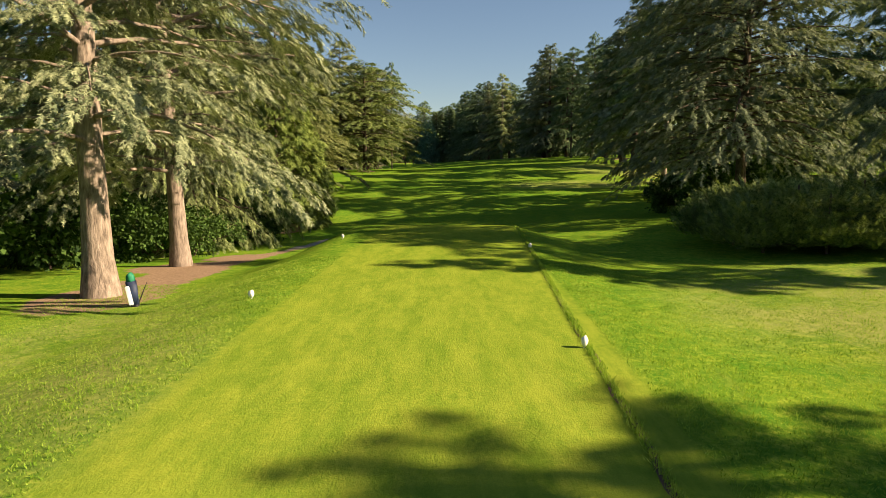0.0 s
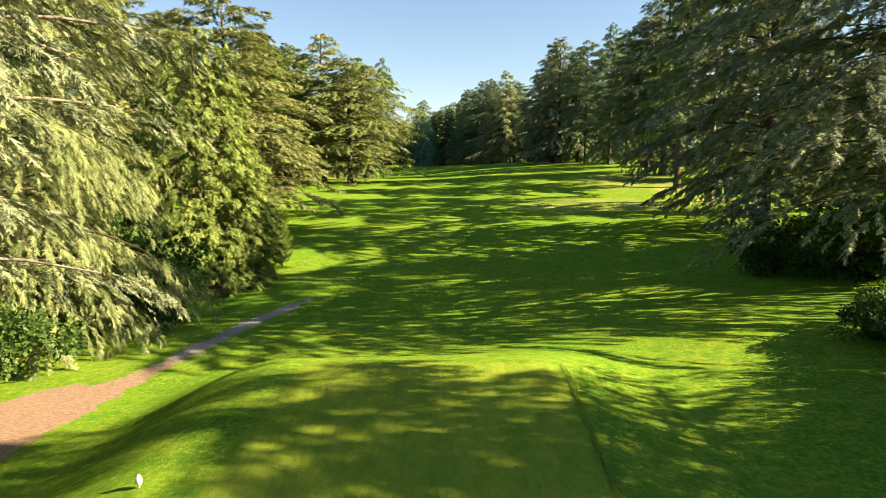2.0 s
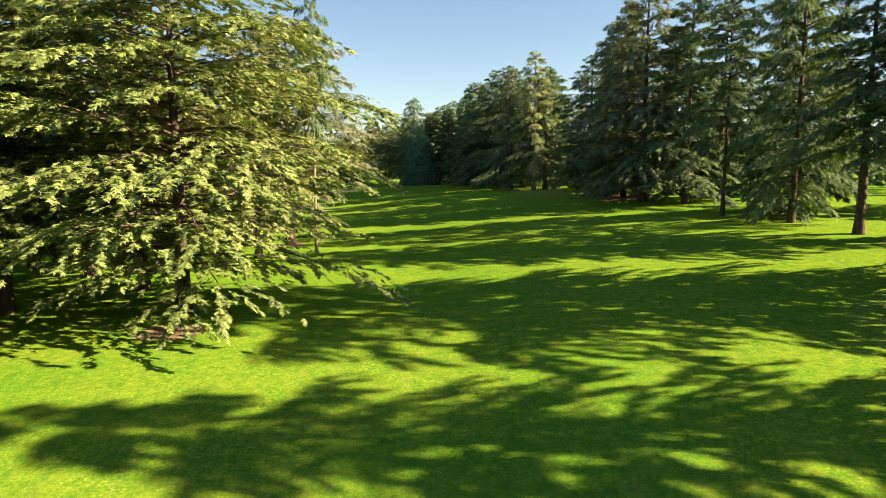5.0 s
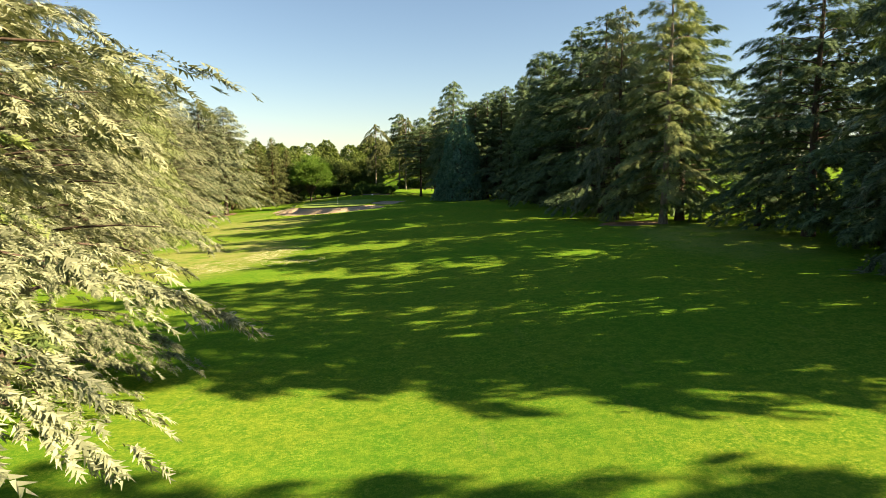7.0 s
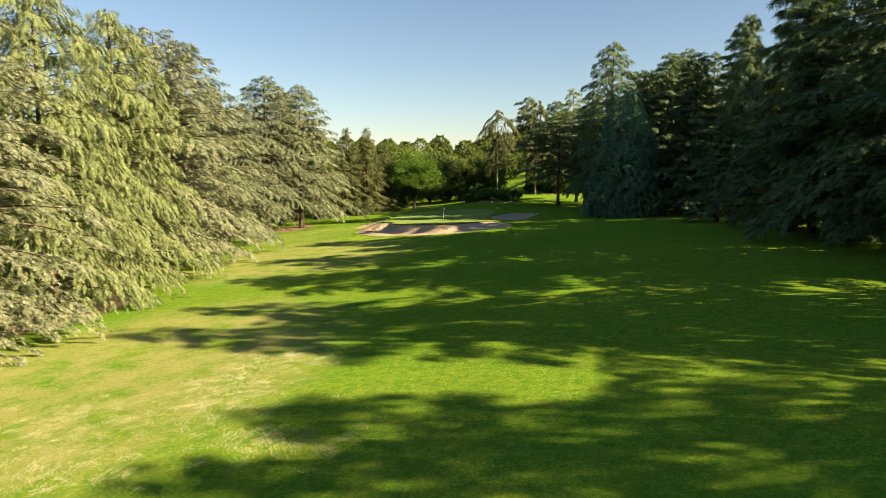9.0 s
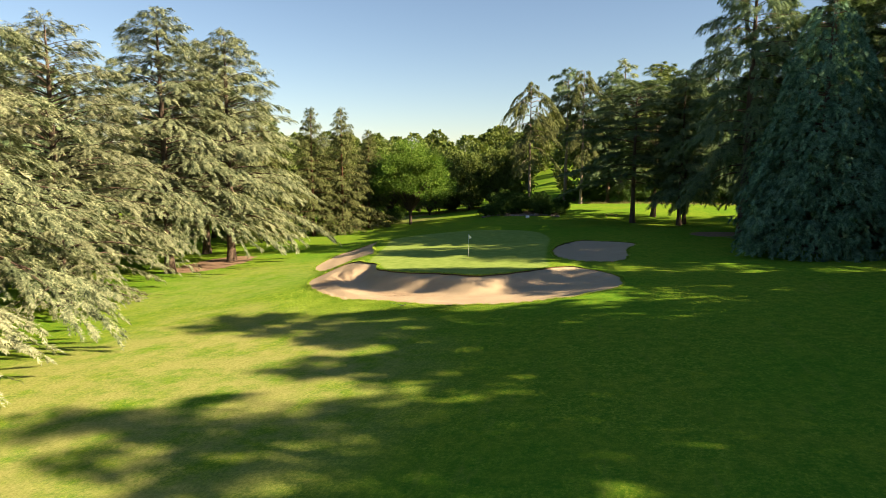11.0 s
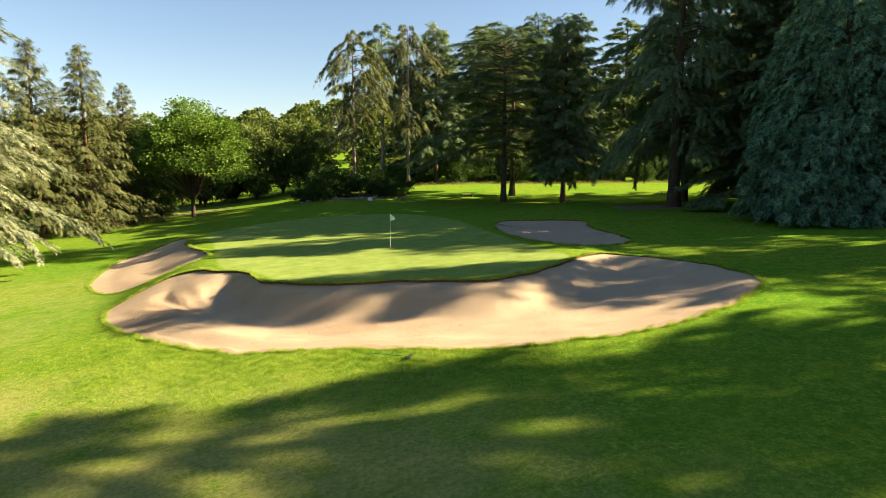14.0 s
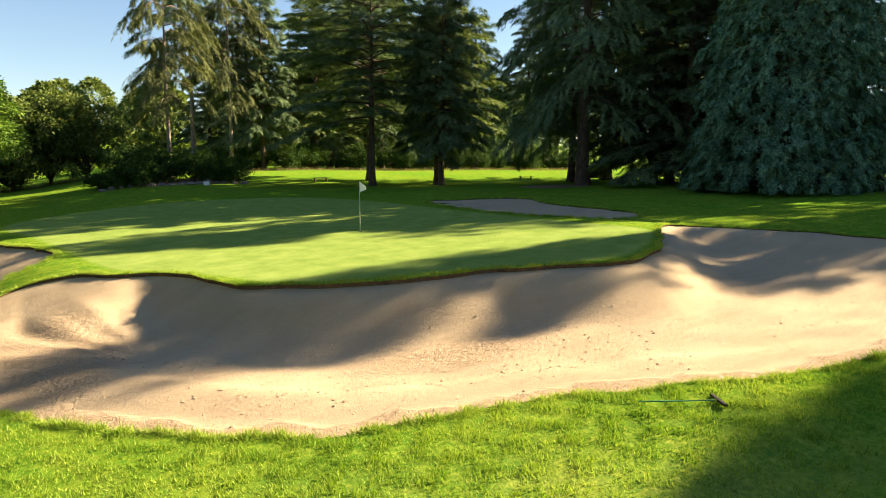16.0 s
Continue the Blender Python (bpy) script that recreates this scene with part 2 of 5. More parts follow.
# ---- mesh helpers ----
def mesh_of(name, verts, faces, mats, attributes=None, smooth_faces=False):
    """A mesh from arrays; faces all have the same number of corners."""
    verts, faces = np.asarray(verts, np.float32), np.asarray(faces, np.int32)
    me = bpy.data.meshes.new(name)
    me.vertices.add(len(verts))
    me.vertices.foreach_set("co", verts.ravel())
    corners = faces.shape[1]
    me.loops.add(faces.size)
    me.loops.foreach_set("vertex_index", faces.ravel())
    me.polygons.add(len(faces))
    me.polygons.foreach_set("loop_start", np.arange(0, faces.size, corners, dtype=np.int32))
    if smooth_faces:
        me.polygons.foreach_set("use_smooth", np.ones(len(faces), bool))
    for key, values in (attributes or {}).items():
        at = me.attributes.new(key, "FLOAT", "POINT")
        at.data.foreach_set("value", np.asarray(values, np.float32))
    for mt in mats if isinstance(mats, (list, tuple)) else [mats]:
        me.materials.append(mt)
    me.update(calc_edges=True)
    me.validate()
    return me


def part(name, me, parent, label="", m=None):
    ob = new(name, me)
    ob.parent = parent
    if m is not None:
        ob.matrix_basis = m
    return tagged(ob, label)


def bm_part(name, bm, mat, parent, label="", m=None, shade=False):
    me = bpy.data.meshes.new(name)
    bm.to_mesh(me)
    bm.free()
    me.materials.append(mat)
    if shade:
        me.polygons.foreach_set("use_smooth", np.ones(len(me.polygons), bool))
    return part(name, me, parent, label, m)


def tubes(paths, radii, sides):
    """Tapered tubes along polylines: paths (n, k, 3), radii (n, k)."""
    paths, radii = np.asarray(paths, float), np.asarray(radii, float)
    n, k, _ = paths.shape
    along = np.gradient(paths, axis=1)
    along /= np.linalg.norm(along, axis=2, keepdims=True) + 1e-9
    ref = np.where(np.abs(along[..., 2:3]) > 0.8, np.array([1.0, 0, 0]), np.array([0, 0, 1.0]))
    a = np.cross(along, ref)
    a /= np.linalg.norm(a, axis=2, keepdims=True) + 1e-9
    b = np.cross(along, a)
    ang = np.arange(sides) * 2 * np.pi / sides
    ring = a[:, :, None] * np.cos(ang)[None, None, :, None] + b[:, :, None] * np.sin(ang)[None, None, :, None]
    v = (paths[:, :, None] + ring * radii[:, :, None, None]).reshape(-1, 3)
    i, j, s = np.meshgrid(np.arange(n), np.arange(k - 1), np.arange(sides), indexing="ij")
    p = (i * k + j) * sides
    s2 = (s + 1) % sides
    f = np.stack([p + s, p + s2, p + sides + s2, p + sides + s], -1).reshape(-1, 4)
    return v, f


SHAKE = np.random.default_rng(3)


def sprays(at, way, side, length, width, leaflets, reach_of=0.62):
    """Feathered sprays of slim triangles: one points ahead, the others to both sides."""
    n = len(at)
    tris = []
    for j in range(leaflets):
        f = j / max(1, leaflets - 1)
        root = at + way * (length * 0.75 * f)[:, None]
        if j == leaflets - 1:
            aim = way
        else:
            aim = way * 0.72 + side * (0.72 if j % 2 else -0.72)
        aim = unit(aim + SHAKE.normal(0, 0.24, aim.shape))
        reach = length * (reach_of - 0.25 * reach_of / 0.62 * abs(f - 0.35))
        tip = root + aim * reach[:, None]
        across = np.cross(aim, np.cross(way, side))
        across = across / (np.linalg.norm(across, axis=1, keepdims=True) + 1e-9) * (width * reach)[:, None]
        tris.append(np.stack([root + across, tip, root - across], 1))
    v = np.stack(tris, 1).reshape(-1, 3)
    return v, np.arange(len(v)).reshape(-1, 3)


def unit(v):
    return v / (np.linalg.norm(v, axis=-1, keepdims=True) + 1e-9)


# ---- trees ----
def conifer(name, seed, h, r, clear, branches, count, shape, rise, droop, weep, size, needles, barks, trunk_r,
            leaflets=6, width=0.13, plate=0.34, lean=0.0, ragged=0.25, deep=0.25, reach_of=0.62):
    """A conifer in tiers: a bare trunk up to `clear`, limbs that rise or droop, and flat plates of sprays along them."""
    rng = np.random.default_rng(seed)
    root = new(name)
    # trunk
    k = 12
    zs = np.linspace(0, 1, k) ** 1.15 * h * 0.985
    wob = np.cumsum(rng.normal(0, 0.012 * h / k, (k, 2)), 0)
    path = np.column_stack([wob[:, 0] + lean * zs * 0.05, wob[:, 1], zs - 0.25])
    path[0, :2] = 0
    rad = trunk_r * (1 - zs / h) ** 0.8 + 0.03
    rad[0] *= 1.45
    rad[1] *= 1.08
    tv, tf = tubes(path[None], rad[None], 12)
    # limbs
    u = (np.arange(branches) + rng.uniform(0, 1, branches)) / branches
    u = u ** 0.92
    az = np.arange(branches) * 2.39996 + rng.normal(0, 0.35, branches)
    ln = r * shape(u) * rng.uniform(1 - ragged, 1 + ragged * 0.6, branches) + 0.35
    bz = clear + (h - clear) * u
    base = np.column_stack([np.interp(bz, zs, path[:, 0]), np.interp(bz, zs, path[:, 1]), bz])
    out = np.column_stack([np.cos(az), np.sin(az), np.zeros(branches)])
    up = rise(u) + rng.normal(0, 0.07, branches)
    dr = droop(u) * rng.uniform(0.7, 1.3, branches)

    def on(i, s):
        return base[i] + out[i] * (ln[i] * s)[:, None] + np.array([0, 0, 1.0]) * (ln[i] * (up[i] * s - dr[i] * s * s))[:, None]
    steps = np.linspace(0, 0.9, 5)
    idx = np.arange(branches)
    bp = np.stack([on(idx, np.full(branches, s)) for s in steps], 1)
    br = np.clip(0.010 * ln, 0.015, 0.14)[:, None] * np.linspace(1.25, 0.22, 5)[None]
    lv, lf = tubes(bp, br, 4)
    part("trunk", mesh_of("trunk", tv, tf, barks, smooth_faces=True), root)
    tagged(part("branchwork", mesh_of("branchwork", lv, lf, barks, smooth_faces=True), root), kind="stuff")
    # sprays, set along side twigs so that each limb carries a flat frond with gaps
    twigs = 13
    ts = np.clip(deep + (1 - deep) * (np.arange(twigs) + rng.uniform(0, 1, (branches, twigs))) / twigs, 0, 1)
    tside = np.where(np.arange(twigs) % 2, 1.0, -1.0)[None] * np.ones((branches, 1))
    tlen = plate * ln[:, None] * np.clip(1.3 - np.abs(ts - 0.55) * 1.5, 0.3, 1.2) * rng.uniform(0.7, 1.25, (branches, twigs))
    tang = rng.uniform(0.35, 0.95, (branches, twigs)) * (1.15 - 0.75 * ts)
    share = ((ln ** 1.2)[:, None] * np.exp(rng.normal(0, 0.5, (branches, twigs)))).ravel()
    i, j = np.divmod(rng.choice(branches * twigs, count, p=share / share.sum()), twigs)
    s, t = ts[i, j], rng.uniform(0.0, 1, count) ** 0.85
    lat = np.column_stack([-np.sin(az[i]), np.cos(az[i]), np.zeros(count)])
    twig = unit(out[i] * np.cos(tang[i, j] * 1.2)[:, None] + lat * (tside[i, j] * np.sin(tang[i, j] * 1.2))[:, None])
    at = on(i, s) + twig * (tlen[i, j] * t)[:, None]
    fall = 0.10 + 0.35 * weep
    slope = up[i] - 2 * dr[i] * s
    at[:, 2] += tlen[i, j] * (slope * 0.5 * t - fall * t * t) + rng.normal(0, 0.025 + 0.006 * r, count)
    hang = weep * rng.uniform(0.2, 1.0, count)
    at[:, 2] -= hang * size * rng.uniform(0, 0.9, count)
    lead = rng.choice((-0.55, 0.0, 0.55), count)
    flat = np.column_stack([-twig[:, 1], twig[:, 0], np.zeros(count)])
    way = twig + flat * lead[:, None] + rng.normal(0, 0.17, (count, 3))
    way[:, 2] += slope * 0.5 - 2 * fall * t - hang * 0.7
    way = unit(way)
    side = unit(np.cross(way, np.array([0, 0, 1.0]) + rng.normal(0, 0.25, (count, 3))))
    length = size * rng.uniform(0.65, 1.35, count)
    v, f = sprays(at, way, side, length, width, leaflets, reach_of)
    v[:, 2] = np.maximum(v[:, 2], 0.05)
    tagged(part("crown", mesh_of("crown", v, f, needles), root), kind="stuff")
    return root


def curtain(name, seed, h, r, shape, clumps, per, size, hang, needles, barks, trunk_r, width=0.16, leaflets=6, lumpy=0.16):
    """A dense evergreen clothed to the ground: overlapping hanging clumps of sprays over a lobed outline."""
    rng = np.random.default_rng(seed)
    root = new(name)
    zs = np.linspace(0, h * 0.97, 8)
    tv, tf = tubes(np.column_stack([np.zeros(8), np.zeros(8), zs - 0.2])[None], (trunk_r * (1 - zs / h) + 0.03)[None], 10)
    part("trunk", mesh_of("trunk", tv, tf, barks, smooth_faces=True), root)
    u = 1 - np.sqrt(rng.uniform(0.0004, 1, clumps))
    az = rng.uniform(0, 6.2832, clumps)
    lobes = 1 + lumpy * (np.sin(az * 3 + u * 9 + seed) * 0.6 + np.sin(az * 7 - u * 17) * 0.4) + rng.normal(0, lumpy * 0.55, clumps)
    rad = r * shape(u) * lobes
    c = np.column_stack([np.cos(az) * rad, np.sin(az) * rad, 0.5 + u * (h - 1.0)])
    out = np.column_stack([np.cos(az), np.sin(az), np.zeros(clumps)])
    # limbs that carry the clumps
    lim = rng.choice(clumps, min(clumps, 160), replace=False)
    s5 = np.linspace(0, 1, 4)
    start = np.column_stack([np.zeros(len(lim)), np.zeros(len(lim)), np.maximum(0.4, c[lim, 2] - rad[lim] * 0.15)])
    lp = start[:, None] + (c[lim] - start)[:, None] * s5[None, :, None]
    lv, lf = tubes(lp, np.linspace(0.30, 0.06, 4)[None] * trunk_r * 0.4 * np.ones((len(lim), 1)), 4)
    tagged(part("branchwork", mesh_of("branchwork", lv, lf, barks, smooth_faces=True), root), kind="stuff")
    i = np.repeat(np.arange(clumps), per)
    n = len(i)
    f = rng.uniform(0, 1, n)
    lat = np.column_stack([-np.sin(az[i]), np.cos(az[i]), np.zeros(n)])
    spread = size * 1.5 * rng.uniform(0.6, 1.3, clumps)[i]
    at = c[i] + out[i] * (spread * (f - 0.55))[:, None] + lat * (rng.normal(0, 0.34, n) * spread * (1.15 - f * 0.7))[:, None]
    at[:, 2] += -hang * spread * f * f + rng.normal(0, 0.08 * size, n)
    way = out[i] * (0.85 - 0.4 * hang * f)[:, None] + lat * rng.normal(0, 0.38, n)[:, None] + rng.normal(0, 0.12, (n, 3))
    way[:, 2] -= hang * (0.25 + 1.1 * f)
    way = unit(way)
    side = unit(np.cross(way, np.array([0, 0, 1.0]) + rng.normal(0, 0.3, (n, 3))))
    v, fc = sprays(at, way, side, size * rng.uniform(0.6, 1.2, n), width, leaflets)
    v[:, 2] = np.maximum(v[:, 2], 0.04)
    tagged(part("crown", mesh_of("crown", v, fc, needles), root), kind="stuff")
    return root


def leafy(name, seed, h, r, clear, clumps, per, leaf, mat, barks, trunk_r, squash=0.8, low=0.0):
    """A broadleaf tree or shrub: forked limbs, each ending in a loose clump of separate leaves."""
    rng = np.random.default_rng(seed)
    root = new(name)
    mid = clear + (h - clear) * 0.5
    d = unit(rng.normal(0, 1, (clumps, 3)))
    d[:, 2] = np.where(d[:, 2] < -0.5 - low, -d[:, 2], d[:, 2])
    reach = rng.uniform(0.25, 1.1, clumps) ** 0.6 * (1 + 0.30 * np.sin(d[:, 0] * 5 + seed) * np.cos(d[:, 1] * 4 + seed * 2))
    c = np.column_stack([d[:, 0] * r * reach, d[:, 1] * r * reach, mid + d[:, 2] * (h - clear) * 0.5 * reach])
    c[:, 2] = np.maximum(c[:, 2], 0.15 * leaf)
    limbs = min(clumps, 46)
    s = np.linspace(0, 1, 5)
    start = np.array([0, 0, max(0.1, clear * 0.8)])
    ends = c[:limbs]
    lp = start + (ends - start)[:, None] * s[None, :, None]
    lp[:, :, 2] += (np.sin(s * np.pi) * 0.12 * r)[None]
    lv, lf = tubes(lp, np.linspace(0.45, 0.06, 5)[None] * trunk_r * np.ones((limbs, 1)), 5)
    tp = np.column_stack([np.zeros(6), np.zeros(6), np.linspace(-0.2, max(0.6, mid), 6)])
    tv, tf = tubes(tp[None], (np.linspace(1.15, 0.5, 6) * trunk_r)[None], 10)
    part("trunk", mesh_of("trunk", tv, tf, barks, smooth_faces=True), root)
    tagged(part("branchwork", mesh_of("branchwork", lv, lf, barks, smooth_faces=True), root), kind="stuff")
    n = clumps * per
    i = np.repeat(np.arange(clumps), per)
    ball = unit(rng.normal(0, 1, (n, 3))) * (rng.uniform(0, 1, n) ** 0.5)[:, None]
    size = r * 0.24 * rng.uniform(0.6, 1.3, clumps)
    at = c[i] + ball * size[i][:, None] * np.array([1, 1, squash])
    way = unit(ball * 0.8 + d[i] * 0.5 + rng.normal(0, 0.5, (n, 3)) + np.array([0, 0, -0.25]))
    side = unit(np.cross(way, rng.normal(0, 1, (n, 3)) + np.array([0, 0, 0.6])))
    ln = leaf * rng.uniform(0.6, 1.3, n)
    w = side * (ln * 0.34)[:, None]
    m1 = at + way * (ln * 0.45)[:, None]
    v = np.stack([at, m1 + w, at + way * ln[:, None], m1 - w], 1).reshape(-1, 3)
    v[:, 2] = np.maximum(v[:, 2], 0.02)
    tagged(part("crown", mesh_of("crown", v, np.arange(len(v)).reshape(-1, 4), mat), root), kind="stuff")
    return root


def cone(p):
    return lambda u: (1 - u) ** p


def wide_cedar(u):
    return np.clip(1.02 - u ** 2.1, 0, 1) ** 0.8 * (0.80 + 0.2 * np.clip(u * 5, 0, 1))


def line(a, b):
    return lambda u: a + (b - a) * u


KIND = {}
KIND["cedar_near"] = lambda: conifer("cedar", 11, 25, 8.8, 4.8, 100, 50000, wide_cedar, line(0.16, 0.6), line(0.30, 0.25), 0.6, 0.36, BLUE, BARK_PALE, 0.50, 11, 0.15, 0.34, 0.8, ragged=0.4, deep=0.15, reach_of=0.38)
KIND["cedar_full"] = lambda: conifer("cedar", 31, 30, 11.0, 5.6, 130, 36000, cone(0.66), line(0.20, 0.65), line(0.42, 0.3), 0.55, 0.62, BLUE, BARK_BROWN, 0.5, 9, 0.16, 0.36, deep=0.15, reach_of=0.36)
KIND["dark_tall"] = lambda: conifer("dark_cedar", 33, 29, 5.6, 8.0, 84, 15000, wide_cedar, line(0.05, 0.5), line(0.34, 0.2), 0.5, 0.58, DARK, BARK_BROWN, 0.42, 6, 0.165, 0.42, ragged=0.4, deep=0.12)
KIND["cedar_skirt"] = lambda: conifer("cedar", 12, 26, 9.4, 1.2, 150, 44000, wide_cedar, line(0.16, 0.6), line(0.38, 0.2), 0.5, 0.50, KHAKI, BARK_BROWN, 0.5, 9, 0.15, deep=0.15, reach_of=0.40)
KIND["cedar_tall"] = lambda: conifer("cedar", 13, 28, 7.0, 4.0, 80, 11000, cone(0.75), line(0.15, 0.6), line(0.35, 0.3), 0.45, 0.7, BLUE, BARK_BROWN, 0.45, 7, 0.11)
KIND["deodar"] = lambda: conifer("deodar_cedar", 14, 27, 8.2, 0.8, 180, 50000, cone(0.55), line(0.08, 0.5), line(0.42, 0.3), 1.5, 0.46, OLIVE, BARK_BROWN, 0.5, 9, 0.13, deep=0.12, reach_of=0.40)
KIND["layered"] = lambda: conifer("layered_cedar", 15, 24, 8.6, 2.6, 92, 30000, wide_cedar, line(0.14, 0.50), line(0.26, 0.22), 0.35, 0.50, SUNLIT, BARK_BROWN, 0.42, 9, 0.23, 0.46, ragged=0.32, deep=0.12, reach_of=0.42)
KIND["dome"] = lambda: conifer("domed_cedar", 39, 22, 9.4, 2.2, 104, 26000, lambda u: np.clip((1.03 - u) * 2.3, 0, 1) ** 0.7 * (0.8 + 0.2 * np.clip(u * 4, 0, 1)), line(0.10, 0.36), line(0.20, 0.24), 0.25, 0.54, GREEN, BARK_BROWN, 0.45, 9, 0.26, 0.50, ragged=0.3, deep=0.10, reach_of=0.46)
KIND["layered_tall"] = lambda: conifer("layered_cedar", 16, 26, 7.2, 6.0, 74, 15000, wide_cedar, line(0.05, 0.45), line(0.22, 0.22), 0.3, 0.62, GREEN, BARK_BROWN, 0.36, 6, 0.18, 0.46, ragged=0.4, deep=0.12)
KIND["dark_cedar"] = lambda: conifer("dark_cedar", 17, 29, 8.0, 1.6, 104, 23000, wide_cedar, line(0.10, 0.55), line(0.38, 0.22), 0.5, 0.68, DARK, BARK_BROWN, 0.52, 7, 0.18, 0.40, ragged=0.4, deep=0.14, reach_of=0.46)
KIND["open_cedar"] = lambda: conifer("open_cedar", 30, 28, 10.0, 5.4, 136, 36000, wide_cedar, line(0.12, 0.55), line(0.36, 0.22), 0.6, 0.54, GREY, BARK_BROWN, 0.5, 9, 0.21, 0.42, ragged=0.35, deep=0.12, reach_of=0.40)
KIND["dark_slim"] = lambda: conifer("dark_conifer", 18, 28, 5.6, 2.0, 100, 14000, cone(0.55), line(0.05, 0.6), line(0.30, 0.2), 0.5, 0.66, DARK, BARK_BROWN, 0.38, 6, 0.17, ragged=0.4, deep=0.15)
KIND["blue_slim"] = lambda: conifer("slender_cedar", 19, 31, 6.0, 4.5, 84, 9500, cone(0.6), line(0.0, 0.8), line(0.30, 0.45), 0.8, 0.75, OLIVE, BARK_PALE, 0.42, 6, 0.10, ragged=0.3)
KIND["spruce"] = lambda: conifer("spruce", 20, 22, 5.4, 0.9, 150, 19000, cone(0.80), line(-0.05, 0.5), line(0.16, 0.05), 0.8, 0.50, BROWN, BARK_RED, 0.26, 8, 0.15, 0.32, deep=0.12, reach_of=0.42)
KIND["pine"] = lambda: conifer("pine", 21, 22, 8.0, 6.4, 62, 17000, lambda u: np.clip(1.03 - u ** 5, 0, 1) ** 0.6, line(0.10, 0.30), line(0.20, 0.14), 0.15, 0.62, DARK, BARK_BROWN, 0.36, 6, 0.13, 0.42, ragged=0.45)
KIND["weeping"] = lambda: conifer("weeping_cedar", 22, 27, 6.8, 12.5, 50, 11000, cone(0.5), line(0.10, 0.7), line(0.32, 0.5), 0.8, 0.6, DARK, BARK_PALE, 0.36, 6, 0.11, 0.36, ragged=0.5)
KIND["cypress"] = lambda: curtain("giant_cypress", 23, 27, 7.6, cone(0.50), 2600, 13, 0.62, 0.95, TEAL, BARK_BROWN, 0.6, 0.17, 6, 0.18)
KIND["maple"] = lambda: leafy("maple_tree", 24, 17, 7.2, 3.4, 190, 300, 0.29, LEAF, BARK_BROWN, 0.24)
KIND["laurel_tree"] = lambda: curtain("leafy_tree", 25, 18, 4.3, cone(0.38), 1700, 17, 0.36, 0.8, LIME, BARK_BROWN, 0.22, 0.20, 6, 0.22)
KIND["round_tree"] = lambda: leafy("broadleaf_tree", 26, 16, 7.0, 1.0, 130, 90, 0.6, FARLEAF, BARK_BROWN, 0.3, low=0.3)
KIND["laurel"] = lambda: leafy("laurel_shrub", 27, 3.4, 2.6, 0.2, 80, 80, 0.22, LEAFDARK, BARK_BROWN, 0.07, low=0.4)
KIND["lime_shrub"] = lambda: curtain("flowering_shrub", 28, 2.8, 2.1, lambda u: np.sqrt(np.clip(1 - u * u, 0, 1)), 520, 9, 0.30, -1.3, GREEN, BARK_BROWN, 0.05, 0.12, 6, 0.22)
KIND["yellow_cypress"] = lambda: curtain("golden_cypress", 29, 9.5, 2.3, cone(0.45), 620, 11, 0.34, -0.7, LIME, BARK_BROWN, 0.14, 0.13, 5, 0.16)
KIND["drooping"] = lambda: conifer("drooping_cedar", 34, 31, 8.6, 7.0, 104, 24000, cone(0.55), line(0.10, 0.55), line(0.46, 0.3), 1.0, 0.62, DARK, BARK_BROWN, 0.55, 8, 0.16, 0.34, ragged=0.4, reach_of=0.40)
KIND["dark_mid"] = lambda: conifer("dark_conifer", 35, 24, 4.4, 4.8, 112, 15000, cone(0.42), line(0.05, 0.5), line(0.34, 0.2), 0.8, 0.6, DARK, BARK_BROWN, 0.30, 6, 0.12, 0.34, ragged=0.35)
KIND["cedar_high"] = lambda: conifer("cedar", 36, 25, 8.3, 7.6, 124, 42000, wide_cedar, line(0.14, 0.6), line(0.30, 0.22), 0.45, 0.42, KHAKI, BARK_BROWN, 0.48, 9, 0.18, 0.36, 0.5, deep=0.18, reach_of=0.40)
KIND["grey_cedar"] = lambda: conifer("grey_cedar", 37, 29, 8.2, 2.6, 100, 22000, wide_cedar, line(0.10, 0.55), line(0.36, 0.22), 0.6, 0.62, GREY, BARK_BROWN, 0.52, 8, 0.25, 0.44, ragged=0.4, deep=0.14, reach_of=0.42)
KIND["umbrella"] = lambda: conifer("spreading_cedar", 38, 25, 6.8, 9.0, 44, 10000, lambda u: np.clip(np.minimum(0.62 + 0.5 * u, (1.04 - u) * 3.4), 0, 1), line(0.25, 0.5), line(0.62, 0.7), 1.0, 0.62, BROWN, BARK_PALE, 0.34, 6, 0.11, 0.36, ragged=0.5)

# ---- the lie of the land ----
def smooth(a, b, v):
    u = np.clip((np.asarray(v, float) - a) / (b - a), 0, 1)
    return u * u * (3 - 2 * u)


MID_Y = (-60, 0, 22, 43, 56, 66, 80, 96, 125, 150, 180, 210, 235, 258, 282, 304, 327, 345, 370, 400, 470)
MID_Z = (-0.7, -0.7, -0.8, -2.3, -2.7, -2.3, -1.1, -0.1, 2.2, 2.8, 2.6, 2.2, 1.8, 1.6, 1.6, 1.7, 1.9, 2.4, 3.1, 3.3, 3.1)
AXIS_Y = (-60, 140, 170, 195, 214, 270, 290, 327, 470)
AXIS_X = (0, 0, -3, -8, -13, -32, -37, -41, -41)
TILT_Y = (-60, 25, 48, 70, 95, 125, 170, 225, 280, 320, 350, 370, 470)
TILT_L = (0.02, 0.02, 0.06, 0.02, 0.01, 0.02, 0.04, 0.08, 0.09, 0.11, 0.12, 0.13, 0.13)
TILT_R = (0.03, 0.05, 0.11, 0.06, 0.02, 0.05, 0.09, 0.12, 0.10, 0.085, 0.05, 0.01, 0.0)


